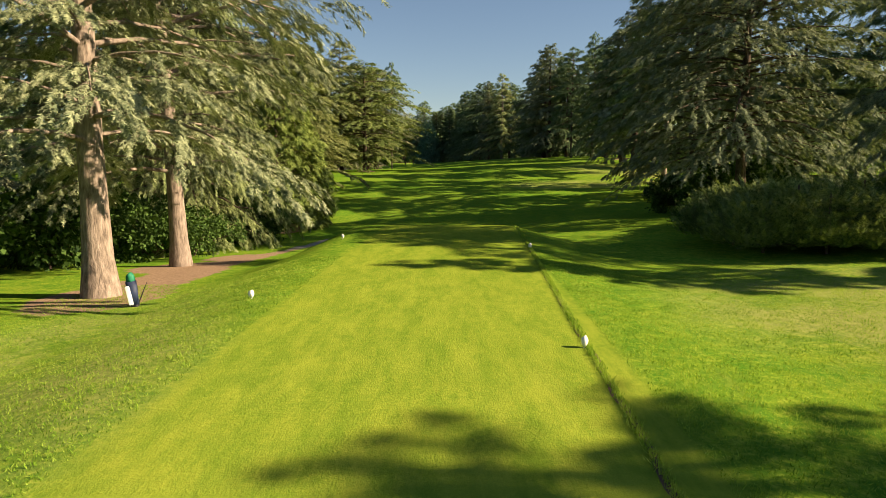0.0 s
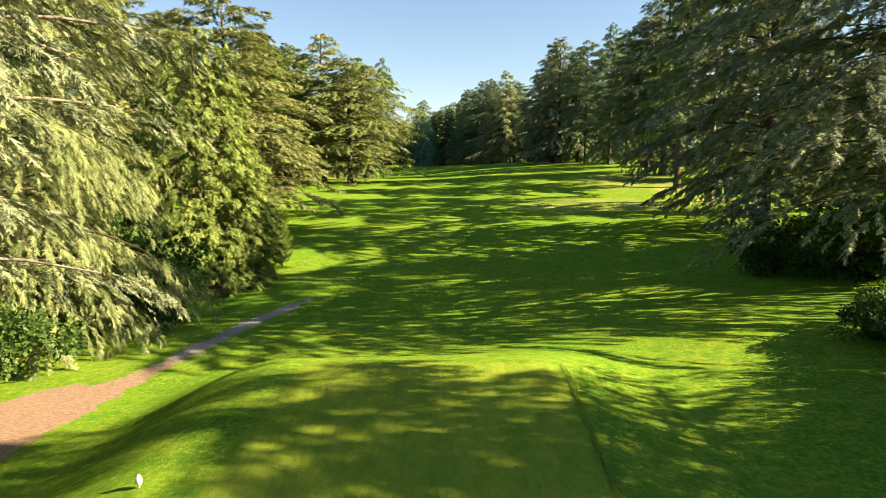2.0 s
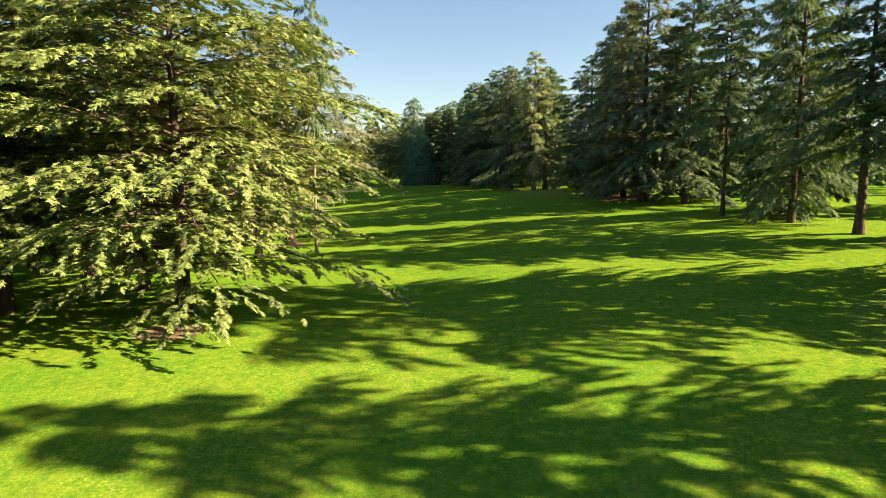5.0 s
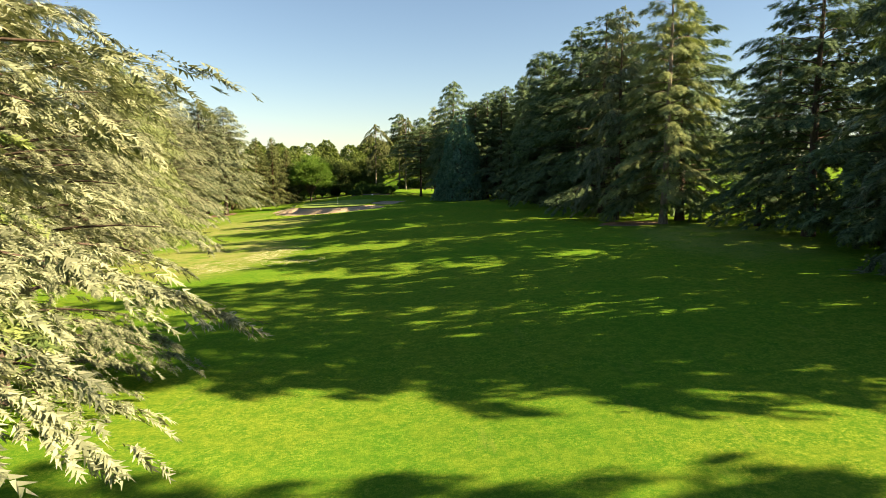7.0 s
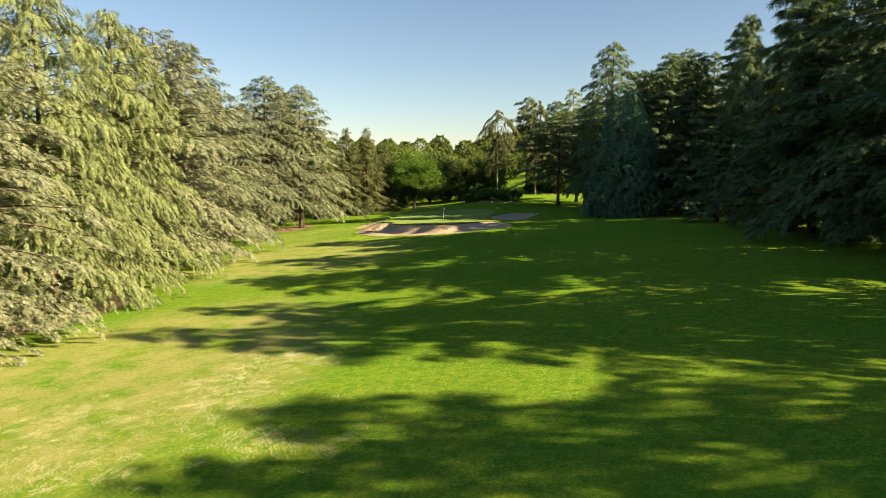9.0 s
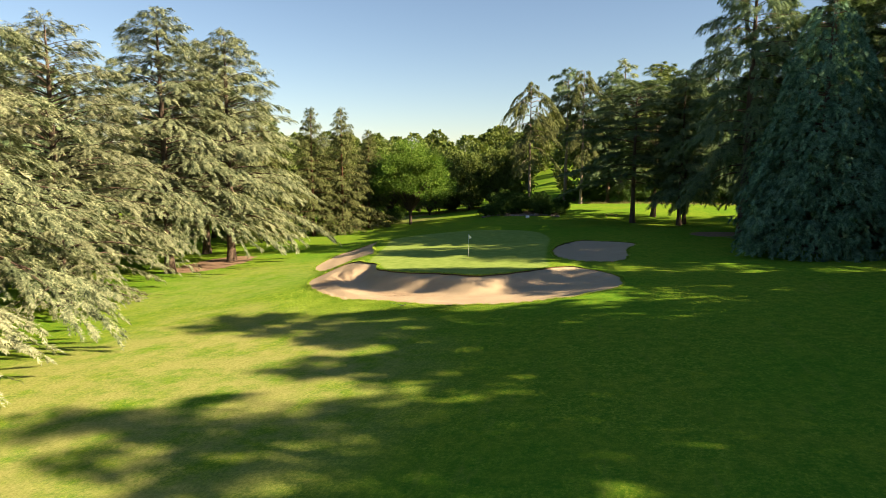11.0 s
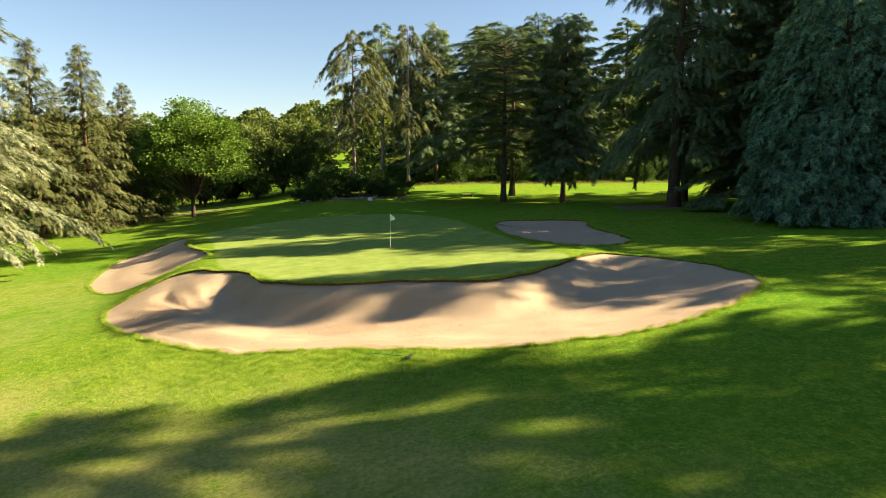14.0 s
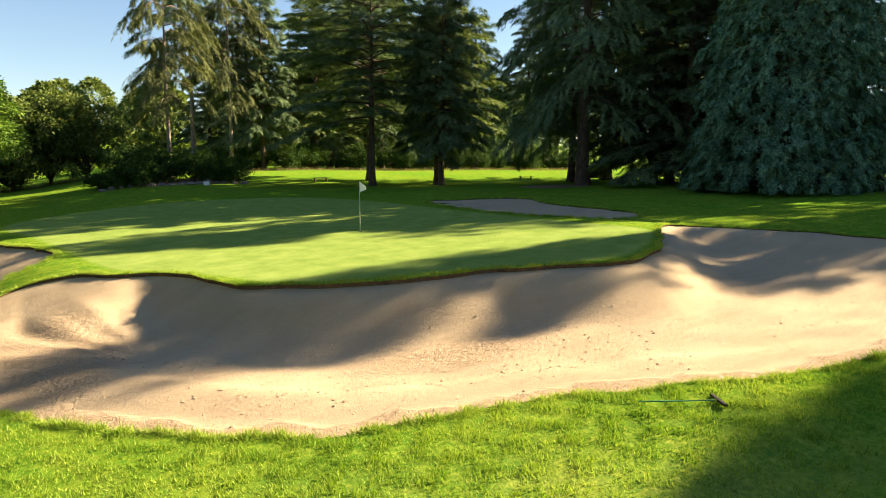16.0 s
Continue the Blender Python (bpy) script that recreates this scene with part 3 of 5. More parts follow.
def land(x, y):
    """Height of the open ground before tee, green and sand are shaped."""
    x, y = np.asarray(x, float), np.asarray(y, float)
    side = x - np.interp(y, AXIS_Y, AXIS_X)
    knots, left, right = (sum(np.interp(y + d, at, values) * w for d, w in ((-8, 0.2), (-3, 0.3), (3, 0.3), (8, 0.2)))
                          for at, values in ((MID_Y, MID_Z), (TILT_Y, TILT_L), (TILT_Y, TILT_R)))
    bend = 44 * np.tanh(side / 44)
    blend = smooth(-8, 8, side)
    return knots + (left * (1 - blend) + right * blend) * bend + 15 * smooth(445, 640, y) + 1.4 * smooth(363, 402, y) * smooth(-58, -30, x)


def rounded(points, step=0.35):
    """A closed outline through the points, rounded and evenly divided."""
    p = np.asarray(points, float)
    t = np.linspace(0, 1, 12, endpoint=False)[:, None]
    a, b, c, d = np.roll(p, 1, 0), p, np.roll(p, -1, 0), np.roll(p, -2, 0)
    curve = np.concatenate([0.5 * (2 * b[i] + (c[i] - a[i]) * t + (2 * a[i] - 5 * b[i] + 4 * c[i] - d[i]) * t ** 2
                                   + (3 * b[i] - a[i] - 3 * c[i] + d[i]) * t ** 3) for i in range(len(p))])
    loop = np.vstack([curve, curve[:1]])
    run = np.concatenate([[0], np.cumsum(np.linalg.norm(np.diff(loop, axis=0), axis=1))])
    n = int(run[-1] / step)
    at = np.linspace(0, run[-1], n, endpoint=False)
    return np.column_stack([np.interp(at, run, loop[:, k]) for k in (0, 1)])


def signed(poly, x, y):
    """Distance to an outline, negative inside it."""
    shape = np.broadcast(np.asarray(x, float), np.asarray(y, float)).shape
    q = np.column_stack([np.broadcast_to(x, shape).ravel(), np.broadcast_to(y, shape).ravel()]).astype(float)
    best, odd = np.full(len(q), 1e9), np.zeros(len(q), bool)
    near = (np.abs(q[:, 0] - poly[:, 0].mean()) < 70) & (np.abs(q[:, 1] - poly[:, 1].mean()) < 70)
    w = q[near]
    if len(w):
        dist, flip = np.full(len(w), 1e9), np.zeros(len(w), bool)
        for a, b in zip(poly, np.roll(poly, -1, 0)):
            e = b - a
            t = np.clip(((w - a) @ e) / (e @ e), 0, 1)
            dist = np.minimum(dist, np.hypot(*(w - a - t[:, None] * e).T))
            cross = (a[1] > w[:, 1]) != (b[1] > w[:, 1])
            flip ^= cross & (w[:, 0] < (b[0] - a[0]) * (w[:, 1] - a[1]) / (b[1] - a[1] + 1e-12) + a[0])
        best[near], odd[near] = dist, flip
    return np.where(odd, -best, best).reshape(shape)


GREEN_EDGE = rounded([(-50.6, 323.4), (-48.2, 320.2), (-47.2, 318.0), (-45.8, 316.8), (-40.7, 315.1), (-37.0, 313.7), (-33.5, 315.3), (-31.1, 317.8),
                      (-31.6, 323.0), (-32.0, 331.0), (-32.6, 343.0), (-35.8, 352.0), (-43.0, 356.0), (-50.0, 353.0), (-54.8, 346.0),
                      (-53.2, 337.0), (-51.9, 330.0)], 0.9)
FRONT_SAND = rounded([(-55.9, 321.5), (-55.2, 323.5), (-53.4, 324.6), (-52.0, 324.2), (-50.4, 322.8), (-48.7, 321.4), (-47.6, 318.2), (-46.0, 316.8),
                      (-43.6, 315.7), (-40.7, 315.0), (-37.7, 313.5), (-36.3, 313.6), (-33.5, 315.1), (-31.0, 317.4), (-29.4, 318.3),
                      (-28.0, 317.9), (-26.4, 316.7), (-25.2, 314.2), (-25.2, 311.3), (-25.9, 309.6), (-28.0, 307.8), (-30.4, 306.6),
                      (-33.0, 306.0), (-35.6, 305.95), (-38.4, 306.5), (-40.8, 307.5), (-43.5, 308.9), (-45.9, 309.8), (-48.2, 310.6),
                      (-50.1, 312.0), (-52.2, 314.4), (-54.4, 317.4), (-55.5, 319.4)])
LEFT_SAND = rounded([(-60.0, 331.0), (-61.0, 336.0), (-61.3, 343.5), (-58.7, 345.8), (-56.7, 345.6), (-55.0, 338.2), (-52.4, 331.4),
                     (-52.3, 328.8), (-53.6, 327.0), (-55.6, 326.3), (-58.0, 327.6)])
RIGHT_SAND = rounded([(-30.9, 334.8), (-28.6, 340.0), (-25.5, 339.6), (-22.5, 336.8), (-23.6, 332.5), (-23.8, 328.0), (-24.3, 324.4),
                      (-26.4, 322.9), (-29.3, 322.4), (-30.9, 324.4), (-31.6, 329.2)])
def ragged(poly, seed):
    """Small irregular bites along a cut edge."""
    k = np.arange(len(poly))
    side = np.roll(poly, -1, 0) - np.roll(poly, 1, 0)
    side = np.column_stack([side[:, 1], -side[:, 0]]) / np.linalg.norm(side, axis=1)[:, None]
    wave = sum(np.sin(2 * np.pi * k * f / len(poly) + seed * f) for f in (11, 17, 29, 41)) * 0.045
    return poly + side * wave[:, None]


FRONT_SAND, LEFT_SAND, RIGHT_SAND = ragged(FRONT_SAND, 1.0), ragged(LEFT_SAND, 2.0), ragged(RIGHT_SAND, 3.0)
SANDS = (FRONT_SAND, LEFT_SAND, RIGHT_SAND)


def ground(x, y):
    """Height of the turf."""
    x, y = np.asarray(x, float), np.asarray(y, float)
    z = land(x, y)
    a = 1 - smooth(3.6, 8.5, np.abs(x + 0.3))
    b = 1 - smooth(25.5, 34.0, np.abs(y - 8))
    z = z + a * b * (-0.15 - z)
    edge = signed(GREEN_EDGE, x, y)
    up = 1 - smooth(0.2, 6.5, edge)
    z = z + up * (2.72 + 0.055 * (x + 40.25) - z)
    roll = 0.05 * np.sin(x * 0.21 + 1.3 * np.sin(y * 0.09)) + 0.05 * np.sin(y * 0.17 + x * 0.05)
    return z + roll * (1 - a * b) * (1 - up)


def loose_sand(poly, x, y):
    """Where the sand is crumbly: a rim under the near turf, the raked left face and a scuffed patch."""
    x, y = np.asarray(x, float), np.asarray(y, float)
    if poly is not FRONT_SAND:
        return np.zeros(np.broadcast(x, y).shape)
    d = -signed(poly, x, y)
    wave = 0.10 * np.sin(x * 1.3) + 0.07 * np.sin(x * 3.1 + 1) + 0.05 * np.sin(x * 6.7)
    front = (1 - smooth(0.42, 0.52, d - wave)) * (1 - smooth(311.0, 313.5, y + 0.25 * (x + 40)))
    mound = (1 - smooth(0.5, 1.1, np.hypot((x + 52.6) / 2.4, (y - 318.6) / 3.6))) * 0.8
    scuff = (1 - smooth(0.4, 1.1, np.hypot((x + 44.0) / 3.0, (y - 312.9 + 0.25 * (x + 44)) / 0.8))) * 0.9
    return np.maximum(np.maximum(front, mound), scuff)


def sand_height(poly, x, y):
    """The sand: a shallow floor, a raised face under the green, almost level with the turf elsewhere."""
    d = -signed(poly, x, y)
    near = 1 - smooth(-0.2, 2.3 + 2.4 * (1 - smooth(-52.0, -49.5, x)), d)
    floor = land(x, y) - 0.30 * smooth(0.0, 3.0, d) + 0.45 * (1 - smooth(-50.5, -44.0, x)) * smooth(0.5, 2.0, d)
    lumps = 0.02 * np.sin(x * 1.7 + np.sin(y * 1.1) * 2) * np.sin(y * 1.3 + x * 0.6)
    cut = 0.03 + 0.07 * (1 - smooth(0.8, 3.5, signed(GREEN_EDGE, x, y)))
    z = floor + (ground(x, y) - cut - floor) * near + lumps * smooth(0.2, 1.2, d)
    if poly is FRONT_SAND:
        loose = loose_sand(poly, x, y)
        angle = np.arctan2(y - 316.0, x + 49.5)
        furrows = 0.03 * np.sin(angle * 34) * (1 - smooth(0.4, 1.0, np.hypot((x + 52.4) / 2.6, (y - 319.8) / 3.2))) * smooth(0.1, 0.5, d)
        crumbs = 0.022 * np.sin(x * 9.1 + 2 * np.sin(y * 5.3)) * np.sin(y * 10.7 + 2 * np.sin(x * 6.1)) * loose * smooth(0.05, 0.3, d)
        z = z + furrows + crumbs - 0.05 * (1 - loose) * smooth(0.3, 0.7, d) * (1 - smooth(309.5, 313.0, y + 0.25 * (x + 40)))
    return z

TREE_WORDS = {
    "cedar_near": ("tall cedar with pale trunk and drooping grey-green branches", "tree"),
    "cedar_skirt": ("broad grey-green cedar with branches sweeping to the lawn", "tree"),
    "cedar_tall": ("tall pointed grey-green cedar beside the fairway", "tree"),
    "deodar": ("weeping olive-green deodar cedar with hanging branch tips", "tree"),
    "layered": ("green cedar with flat layered branches above the lawn", "tree"),
    "dome": ("broad fresh green cedar with dense rounded layered crown", "tree"),
    "layered_tall": ("tall cedar with bare lower trunk and olive layered crown", "tree"),
    "dark_cedar": ("large dark green cedar in shade beside the fairway", "tree"),
    "open_cedar": ("wide grey-green cedar with open drooping branches", "tree"),
    "cedar_full": ("large conical grey-green cedar with drooping plates of needles", "tree"),
    "dark_tall": ("tall dark cedar with bare lower trunk beside the fairway", "tree"),
    "dark_slim": ("slender dark green conifer at the edge of the wood", "tree"),
    "blue_slim": ("slender upright cedar with drooping lit branches", "tree"),
    "spruce": ("narrow pointed spruce with brownish green hanging twigs", "tree"),
    "drooping": ("large cedar with drooping grey-green branches and dark trunk", "tree"),
    "dark_mid": ("narrow dark conifer with short bare trunk near the green", "tree"),
    "cedar_high": ("cedar with bare dark lower trunk and pale drooping branches", "tree"),
    "grey_cedar": ("tall grey-green cedar in shade beside the fairway", "tree"),
    "umbrella": ("tall cedar with bare trunk and spreading drooping crown", "tree"),
    "pine": ("dark pine with long bare trunk and flat spreading crown", "tree"),
    "weeping": ("tall thin weeping cedar with sparse hanging branches", "tree"),
    "cypress": ("huge blue-green cypress with dense foliage down to the grass", "tree"),
    "maple": ("round bright green maple with short bare trunk", "tree"),
    "laurel_tree": ("bright green leafy tree with foliage down to the grass", "tree"),
    "round_tree": ("round bright green broadleaf tree at the far edge", "tree"),
    "laurel": ("dark green laurel shrub growing under the trees", "shrub"),
    "lime_shrub": ("green upright flowering shrub in the planted bed", "shrub"),
    "yellow_cypress": ("golden green upright cypress beside the leafy tree", "tree"),
}
FIRST, SIZE = {}, {}


def plant(kind, x, y, h=None, turn=0.0, wide=None):
    """One tree of a kind at a place; h and wide stretch the kind's own height and spread."""
    z = float(ground(x, y)) - 0.05
    fresh = kind not in FIRST
    if fresh:
        label, cat = TREE_WORDS[kind]
        FIRST[kind] = tagged(KIND[kind](), label, cat, "shrubs in the planted beds" if cat == "shrub" else "trees along the golf hole")
        SIZE[kind] = max(v.co.z for c in FIRST[kind].children if c.name.startswith("crown") for v in c.data.vertices)
    k = (h or SIZE[kind]) / SIZE[kind]
    w = k if wide is None else wide
    m = Matrix.LocRotScale((x, y, z), Euler((0, 0, turn)), (w, w, k))
    if fresh:
        FIRST[kind].matrix_basis = m
        return FIRST[kind]
    s = FIRST[kind].scale
    return copy_thing(FIRST[kind], m @ Matrix.Diagonal((1 / s.x, 1 / s.y, 1 / s.z, 1)))


# ---- ground ----
def steps(*runs):
    out = []
    for a, b, d in runs:
        out += list(np.linspace(a, b, max(1, round((b - a) / d)), endpoint=False))
    return np.array(out)


PX0, PX1, PY0, PY1 = -66.0, -16.0, 303.0, 357.0
GX = np.concatenate([[-3000, -1500, -800, -500], steps((-350, -110, 12), (-110, PX0, 1.6), (PX0, PX1, 0.625), (PX1, 12, 0.7), (12, 70, 1.6), (70, 350, 12)),
                     [350, 500, 800, 1500, 3000]])
GY = np.concatenate([[-2500, -1200, -500, -250], steps((-150, -14, 8), (-14, 46, 0.8), (46, PY0, 1.4), (PY0, PY1, 0.675), (PY1, 480, 2.2), (480, 800, 14)),
                     [800, 1100, 1700, 3000]])


def marks(x, y):
    """Where the turf is tee, putting green, dry or bare."""
    tee = (1 - smooth(3.1, 3.9, np.abs(x + 0.45 - 0.033 * (y - 8)))) * (1 - smooth(25.8, 27.2, np.abs(y - 8)))
    green = 0.5 - np.clip(signed(GREEN_EDGE, x, y), -1.2, 1.2) / 1.2 * 0.5 - 0.12
    dry = np.zeros_like(x)
    for cx, cy, rx, ry, k in ((-51, 288, 19, 24, 0.9), (12, 14, 8, 9, 0.75), (-40, 240, 16, 26, 0.9), (20, 95, 14, 8, 0.6), (30, 118, 10, 14, 0.6), (34.5, 107, 6, 7, 0.9), (34, 96, 5, 4, 0.9),
                              (-8, 6, 5, 16, 0.7), (-56, 304, 9, 9, 0.65), (-70, 395, 14, 10, 0.9), (-66, 322, 12, 22, 0.4), (24, 225, 10, 20, 0.4)):
        dry = np.maximum(dry, k * (1 - smooth(0.5, 1.0, np.hypot((x - cx) / rx, (y - cy) / ry))))
    soil = np.zeros_like(x)
    for cx, cy, rx, ry in ((-10.8, 19.3, 2.4, 3.4), (-12.4, 29.5, 2.6, 4.0), (-12.4, 36.6, 1.7, 3.2), (-10.9, 25, 1.7, 6.5), (-22, 86, 5.5, 4.5), (-28.3, 122, 5, 9), (-15, 126.3, 2.2, 2),
                           (39, 141, 3, 4), (19, 243, 5, 4), (32, 200, 6, 7), (-17, 164, 2, 2.5), (-56, 234, 6, 9), (-60, 255, 6, 14),
                           (-78, 338, 5, 9), (-12, 345, 4, 4), (-38, 379, 7, 5), (-26, 177, 3, 4), (-15, 60, 3, 4)):
        soil = np.maximum(soil, 1 - smooth(0.55, 1.15, np.hypot((x - cx) / rx, (y - cy) / ry)))
    # the worn path past the tee
    way = np.interp(y, (18, 22, 28, 33, 38, 44, 50, 56), (-9.9, -10.2, -11.0, -11.2, -10.8, -10.1, -9.2, -7.2))
    broad = 1 + 0.7 * (1 - smooth(32, 44, y))
    worn = (1 - smooth(0.25, 0.95, np.abs(x - way) / broad)) * smooth(17, 20, y) * (1 - smooth(54, 57, y))
    return {"tee": tee, "green": green, "dry": dry, "soil": np.maximum(soil, 0.85 * worn * (1 - 0.55 * smooth(40, 47, y))), "path": worn * smooth(36, 46, y)}


def build_ground():
    from_grid = np.zeros((len(GX), len(GY)), int) - 1
    xx, yy = np.meshgrid(GX, GY, indexing="ij")
    inner = (xx > PX0 + 0.01) & (xx < PX1 - 0.01) & (yy > PY0 + 0.01) & (yy < PY1 - 0.01)
    keep = ~inner
    from_grid[keep] = np.arange(keep.sum())
    pts = np.column_stack([xx[keep], yy[keep]])
    a, b, c, d = from_grid[:-1, :-1], from_grid[1:, :-1], from_grid[1:, 1:], from_grid[:-1, 1:]
    quad = np.stack([a, b, c, d], -1).reshape(-1, 4)
    cx, cy = (xx[:-1, :-1] + xx[1:, 1:]).ravel() / 2, (yy[:-1, :-1] + yy[1:, 1:]).ravel() / 2
    quad = quad[~((cx > PX0) & (cx < PX1) & (cy > PY0) & (cy < PY1))]
    tri = np.vstack([quad[:, [0, 1, 2]], quad[:, [0, 2, 3]]])
    # the patch round the green, cut along the sand's edges
    box = (xx > PX0 - 0.01) & (xx < PX1 + 0.01) & (yy > PY0 - 0.01) & (yy < PY1 + 0.01)
    px, py, ids = xx[box], yy[box], from_grid[box]
    gap = np.min([np.abs(signed(s, px, py)) for s in SANDS], axis=0)
    ok = gap > 0.24
    flat = [Vector((float(u), float(v))) for u, v in zip(px[ok], py[ok])]
    ids = ids[ok]
    fx, fy = np.meshgrid(np.arange(-56, -25, 0.16), np.arange(305.8, 325, 0.16), indexing="ij")
    fx, fy = fx.ravel(), fy.ravel()
    deep = signed(FRONT_SAND, fx, fy) < -0.12
    flat += [Vector((float(u), float(v))) for u, v in zip(fx[deep] + 0.013, fy[deep] + 0.017)]
    ids = np.concatenate([ids, np.full(int(deep.sum()), -1)])
    edges = []
    for s in SANDS:
        k = len(flat)
        flat += [Vector((float(u), float(v))) for u, v in s]
        edges += [(k + i, k + (i + 1) % len(s)) for i in range(len(s))]
    from_cut = delaunay_2d_cdt(flat, edges, [], 0, 1e-5)
    cv = np.array([(v.x, v.y) for v in from_cut[0]])
    cf = np.array([f for f in from_cut[2] if len(f) == 3])
    origin = [o[0] if o else -1 for o in from_cut[3]]
    mid = cv[cf].mean(1)
    inside = [signed(s, mid[:, 0], mid[:, 1]) < 0 for s in SANDS]
    turf = cf[~(inside[0] | inside[1] | inside[2])]
    remap = np.zeros(len(cv), int) - 1
    extra = []
    for i in np.unique(turf):
        o = origin[i]
        if 0 <= o < len(ids) and ids[o] >= 0:
            remap[i] = ids[o]
        else:
            remap[i] = len(pts) + len(extra)
            extra.append(cv[i])
    pts = np.vstack([pts, extra])
    tri = np.vstack([tri, remap[turf]])
    a, b, c = pts[tri[:, 0]], pts[tri[:, 1]], pts[tri[:, 2]]
    area = (b[:, 0] - a[:, 0]) * (c[:, 1] - a[:, 1]) - (b[:, 1] - a[:, 1]) * (c[:, 0] - a[:, 0])
    tri[area < 0] = tri[area < 0][:, ::-1]
    z = ground(pts[:, 0], pts[:, 1])
    me = mesh_of("ground", np.column_stack([pts, z]), tri, TURF, marks(pts[:, 0], pts[:, 1]), True)
    sheet = tagged(new("ground", me), "mown golf course grass, partly dry, with long tree shadows", "grass", kind="structure")
    for s, inn, words in zip(SANDS, inside, ("wide pale sand bunker in front of the raised green", "small sand bunker beside the green with bright streaks",
                                             "shaded sand bunker beside the green near the trees")):
        f = cf[inn]
        use = np.unique(f)
        back = np.zeros(len(cv), int)
        back[use] = np.arange(len(use))
        v = cv[use]
        f = back[f]
        a, b, c = v[f[:, 0]], v[f[:, 1]], v[f[:, 2]]
        area = (b[:, 0] - a[:, 0]) * (c[:, 1] - a[:, 1]) - (b[:, 1] - a[:, 1]) * (c[:, 0] - a[:, 0])
        f[area < 0] = f[area < 0][:, ::-1]
        top = np.column_stack([v, sand_height(s, v[:, 0], v[:, 1])])
        pit = tagged(new("sand_bunker"), words, "bunker", "bunkers round the green", "structure")
        part("sand", mesh_of("sand", top, f, SAND, {"loose": loose_sand(s, v[:, 0], v[:, 1])}, True), pit)
        # the cut turf edge round it
        n = len(s)
        hi = np.column_stack([s, ground(s[:, 0], s[:, 1]) + 0.004])
        lo = np.column_stack([s, sand_height(s, s[:, 0], s[:, 1]) - 0.05])
        i = np.arange(n)
        part("turf_lip", mesh_of("turf_lip", np.vstack([hi, lo]), np.column_stack([i, (i + 1) % n, n + (i + 1) % n, n + i]), SOIL), pit, "dark cut soil edge")
    return sheet


from mathutils.geometry import delaunay_2d_cdt
build_ground()

# ---- trees beside the tee and the first part of the fairway ----
rnd = random.Random(5)


def spin():
    return rnd.uniform(0, 6.28)


plant("cedar_near", -10.9, 19.4, 24, 2.2, 0.86)
plant("cedar_near", -12.8, 30.2, 24, 4.4, 0.80)
plant("deodar", -18.6, 46.0, 25, 1.0, 0.84)
plant("laurel_tree", -15.8, 60.5, 17.5, 0.4)
plant("yellow_cypress", -13.4, 65.2, 9)
plant("layered", -21.3, 83.0, 24, 0.3)
plant("layered", -20.8, 89.5, 19, 2.1, 0.75)
for x, y, h in ((-28.4, 117.5, 24.5), (-28.6, 123.5, 24), (-29.2, 127.5, 24), (-27.6, 131.5, 24), (-29.6, 145.0, 27)):
    plant("layered_tall", x, y, h, spin())
plant("layered", -21.8, 138.0, 27.5, 1.7, 0.86)
plant("dome", -15.8, 130.5, 22, 5.0, 1.0)
plant("layered", -17.6, 153.5, 23.5, 3.3, 0.8)
plant("weeping", -12.2, 155.2, 25.5, 0.6, 0.38)
shaggy = plant("cedar_high", -16.9, 164.0, 25.5, 5.4)
for az, z, reach, sag in ((0.9, 5.6, 5.2, 0.34), (1.5, 4.4, 4.2, 0.30), (0.2, 6.6, 4.8, 0.42), (2.3, 6.0, 4.4, 0.38)):
    t = np.linspace(0, 1, 7)
    spine = np.column_stack([np.cos(az - 5.4 + 0.3 * t) * reach * t, np.sin(az - 5.4 + 0.3 * t) * reach * t, z - sag * reach * t ** 1.6 + 0.12 * np.sin(t * 9)])
    forks = [spine]
    for k in (3, 4, 5):
        bend = np.array([math.cos(az - 5.4 + (0.9 if k % 2 else -0.8)), math.sin(az - 5.4 + (0.9 if k % 2 else -0.8)), -0.25])
        forks.append(spine[k] + np.outer(t, bend) * reach * 0.28 + np.column_stack([0 * t, 0 * t, 0.06 * np.sin(t * 7 + k)]))
    v, f = tubes(np.stack(forks), np.outer([0.045, 0.02, 0.018, 0.015], np.linspace(1, 0.25, 7)), 5)
    part("dead_branch", mesh_of("dead_branch", v, f, BARK_BROWN, None, True), shaggy, "bare dead branch with thin twigs")
plant("layered_tall", -25.5, 177.0, 24, spin())
plant("cedar_skirt", -24.5, 184.0, 24, 0.9, 0.86)
# behind them
for kind, x, y, h in (("dark_cedar", -27, 14, 26), ("cedar_tall", -30, 32, 27), ("dark_cedar", -29, 52, 27), ("layered", -31, 68, 25), ("layered", -33, 84, 26),
                      ("dark_slim", -40, 96, 26), ("layered_tall", -37, 108, 26), ("dark_slim", -42, 120, 27), ("dark_cedar", -44, 136, 27), ("layered_tall", -39, 152, 27),
                      ("dark_slim", -34, 163, 25), ("dark_cedar", -40, 176, 26), ("cedar_tall", -38.5, 189, 23), ("cedar_skirt", -48, 207, 25)):
    plant(kind, x, y, h, spin())

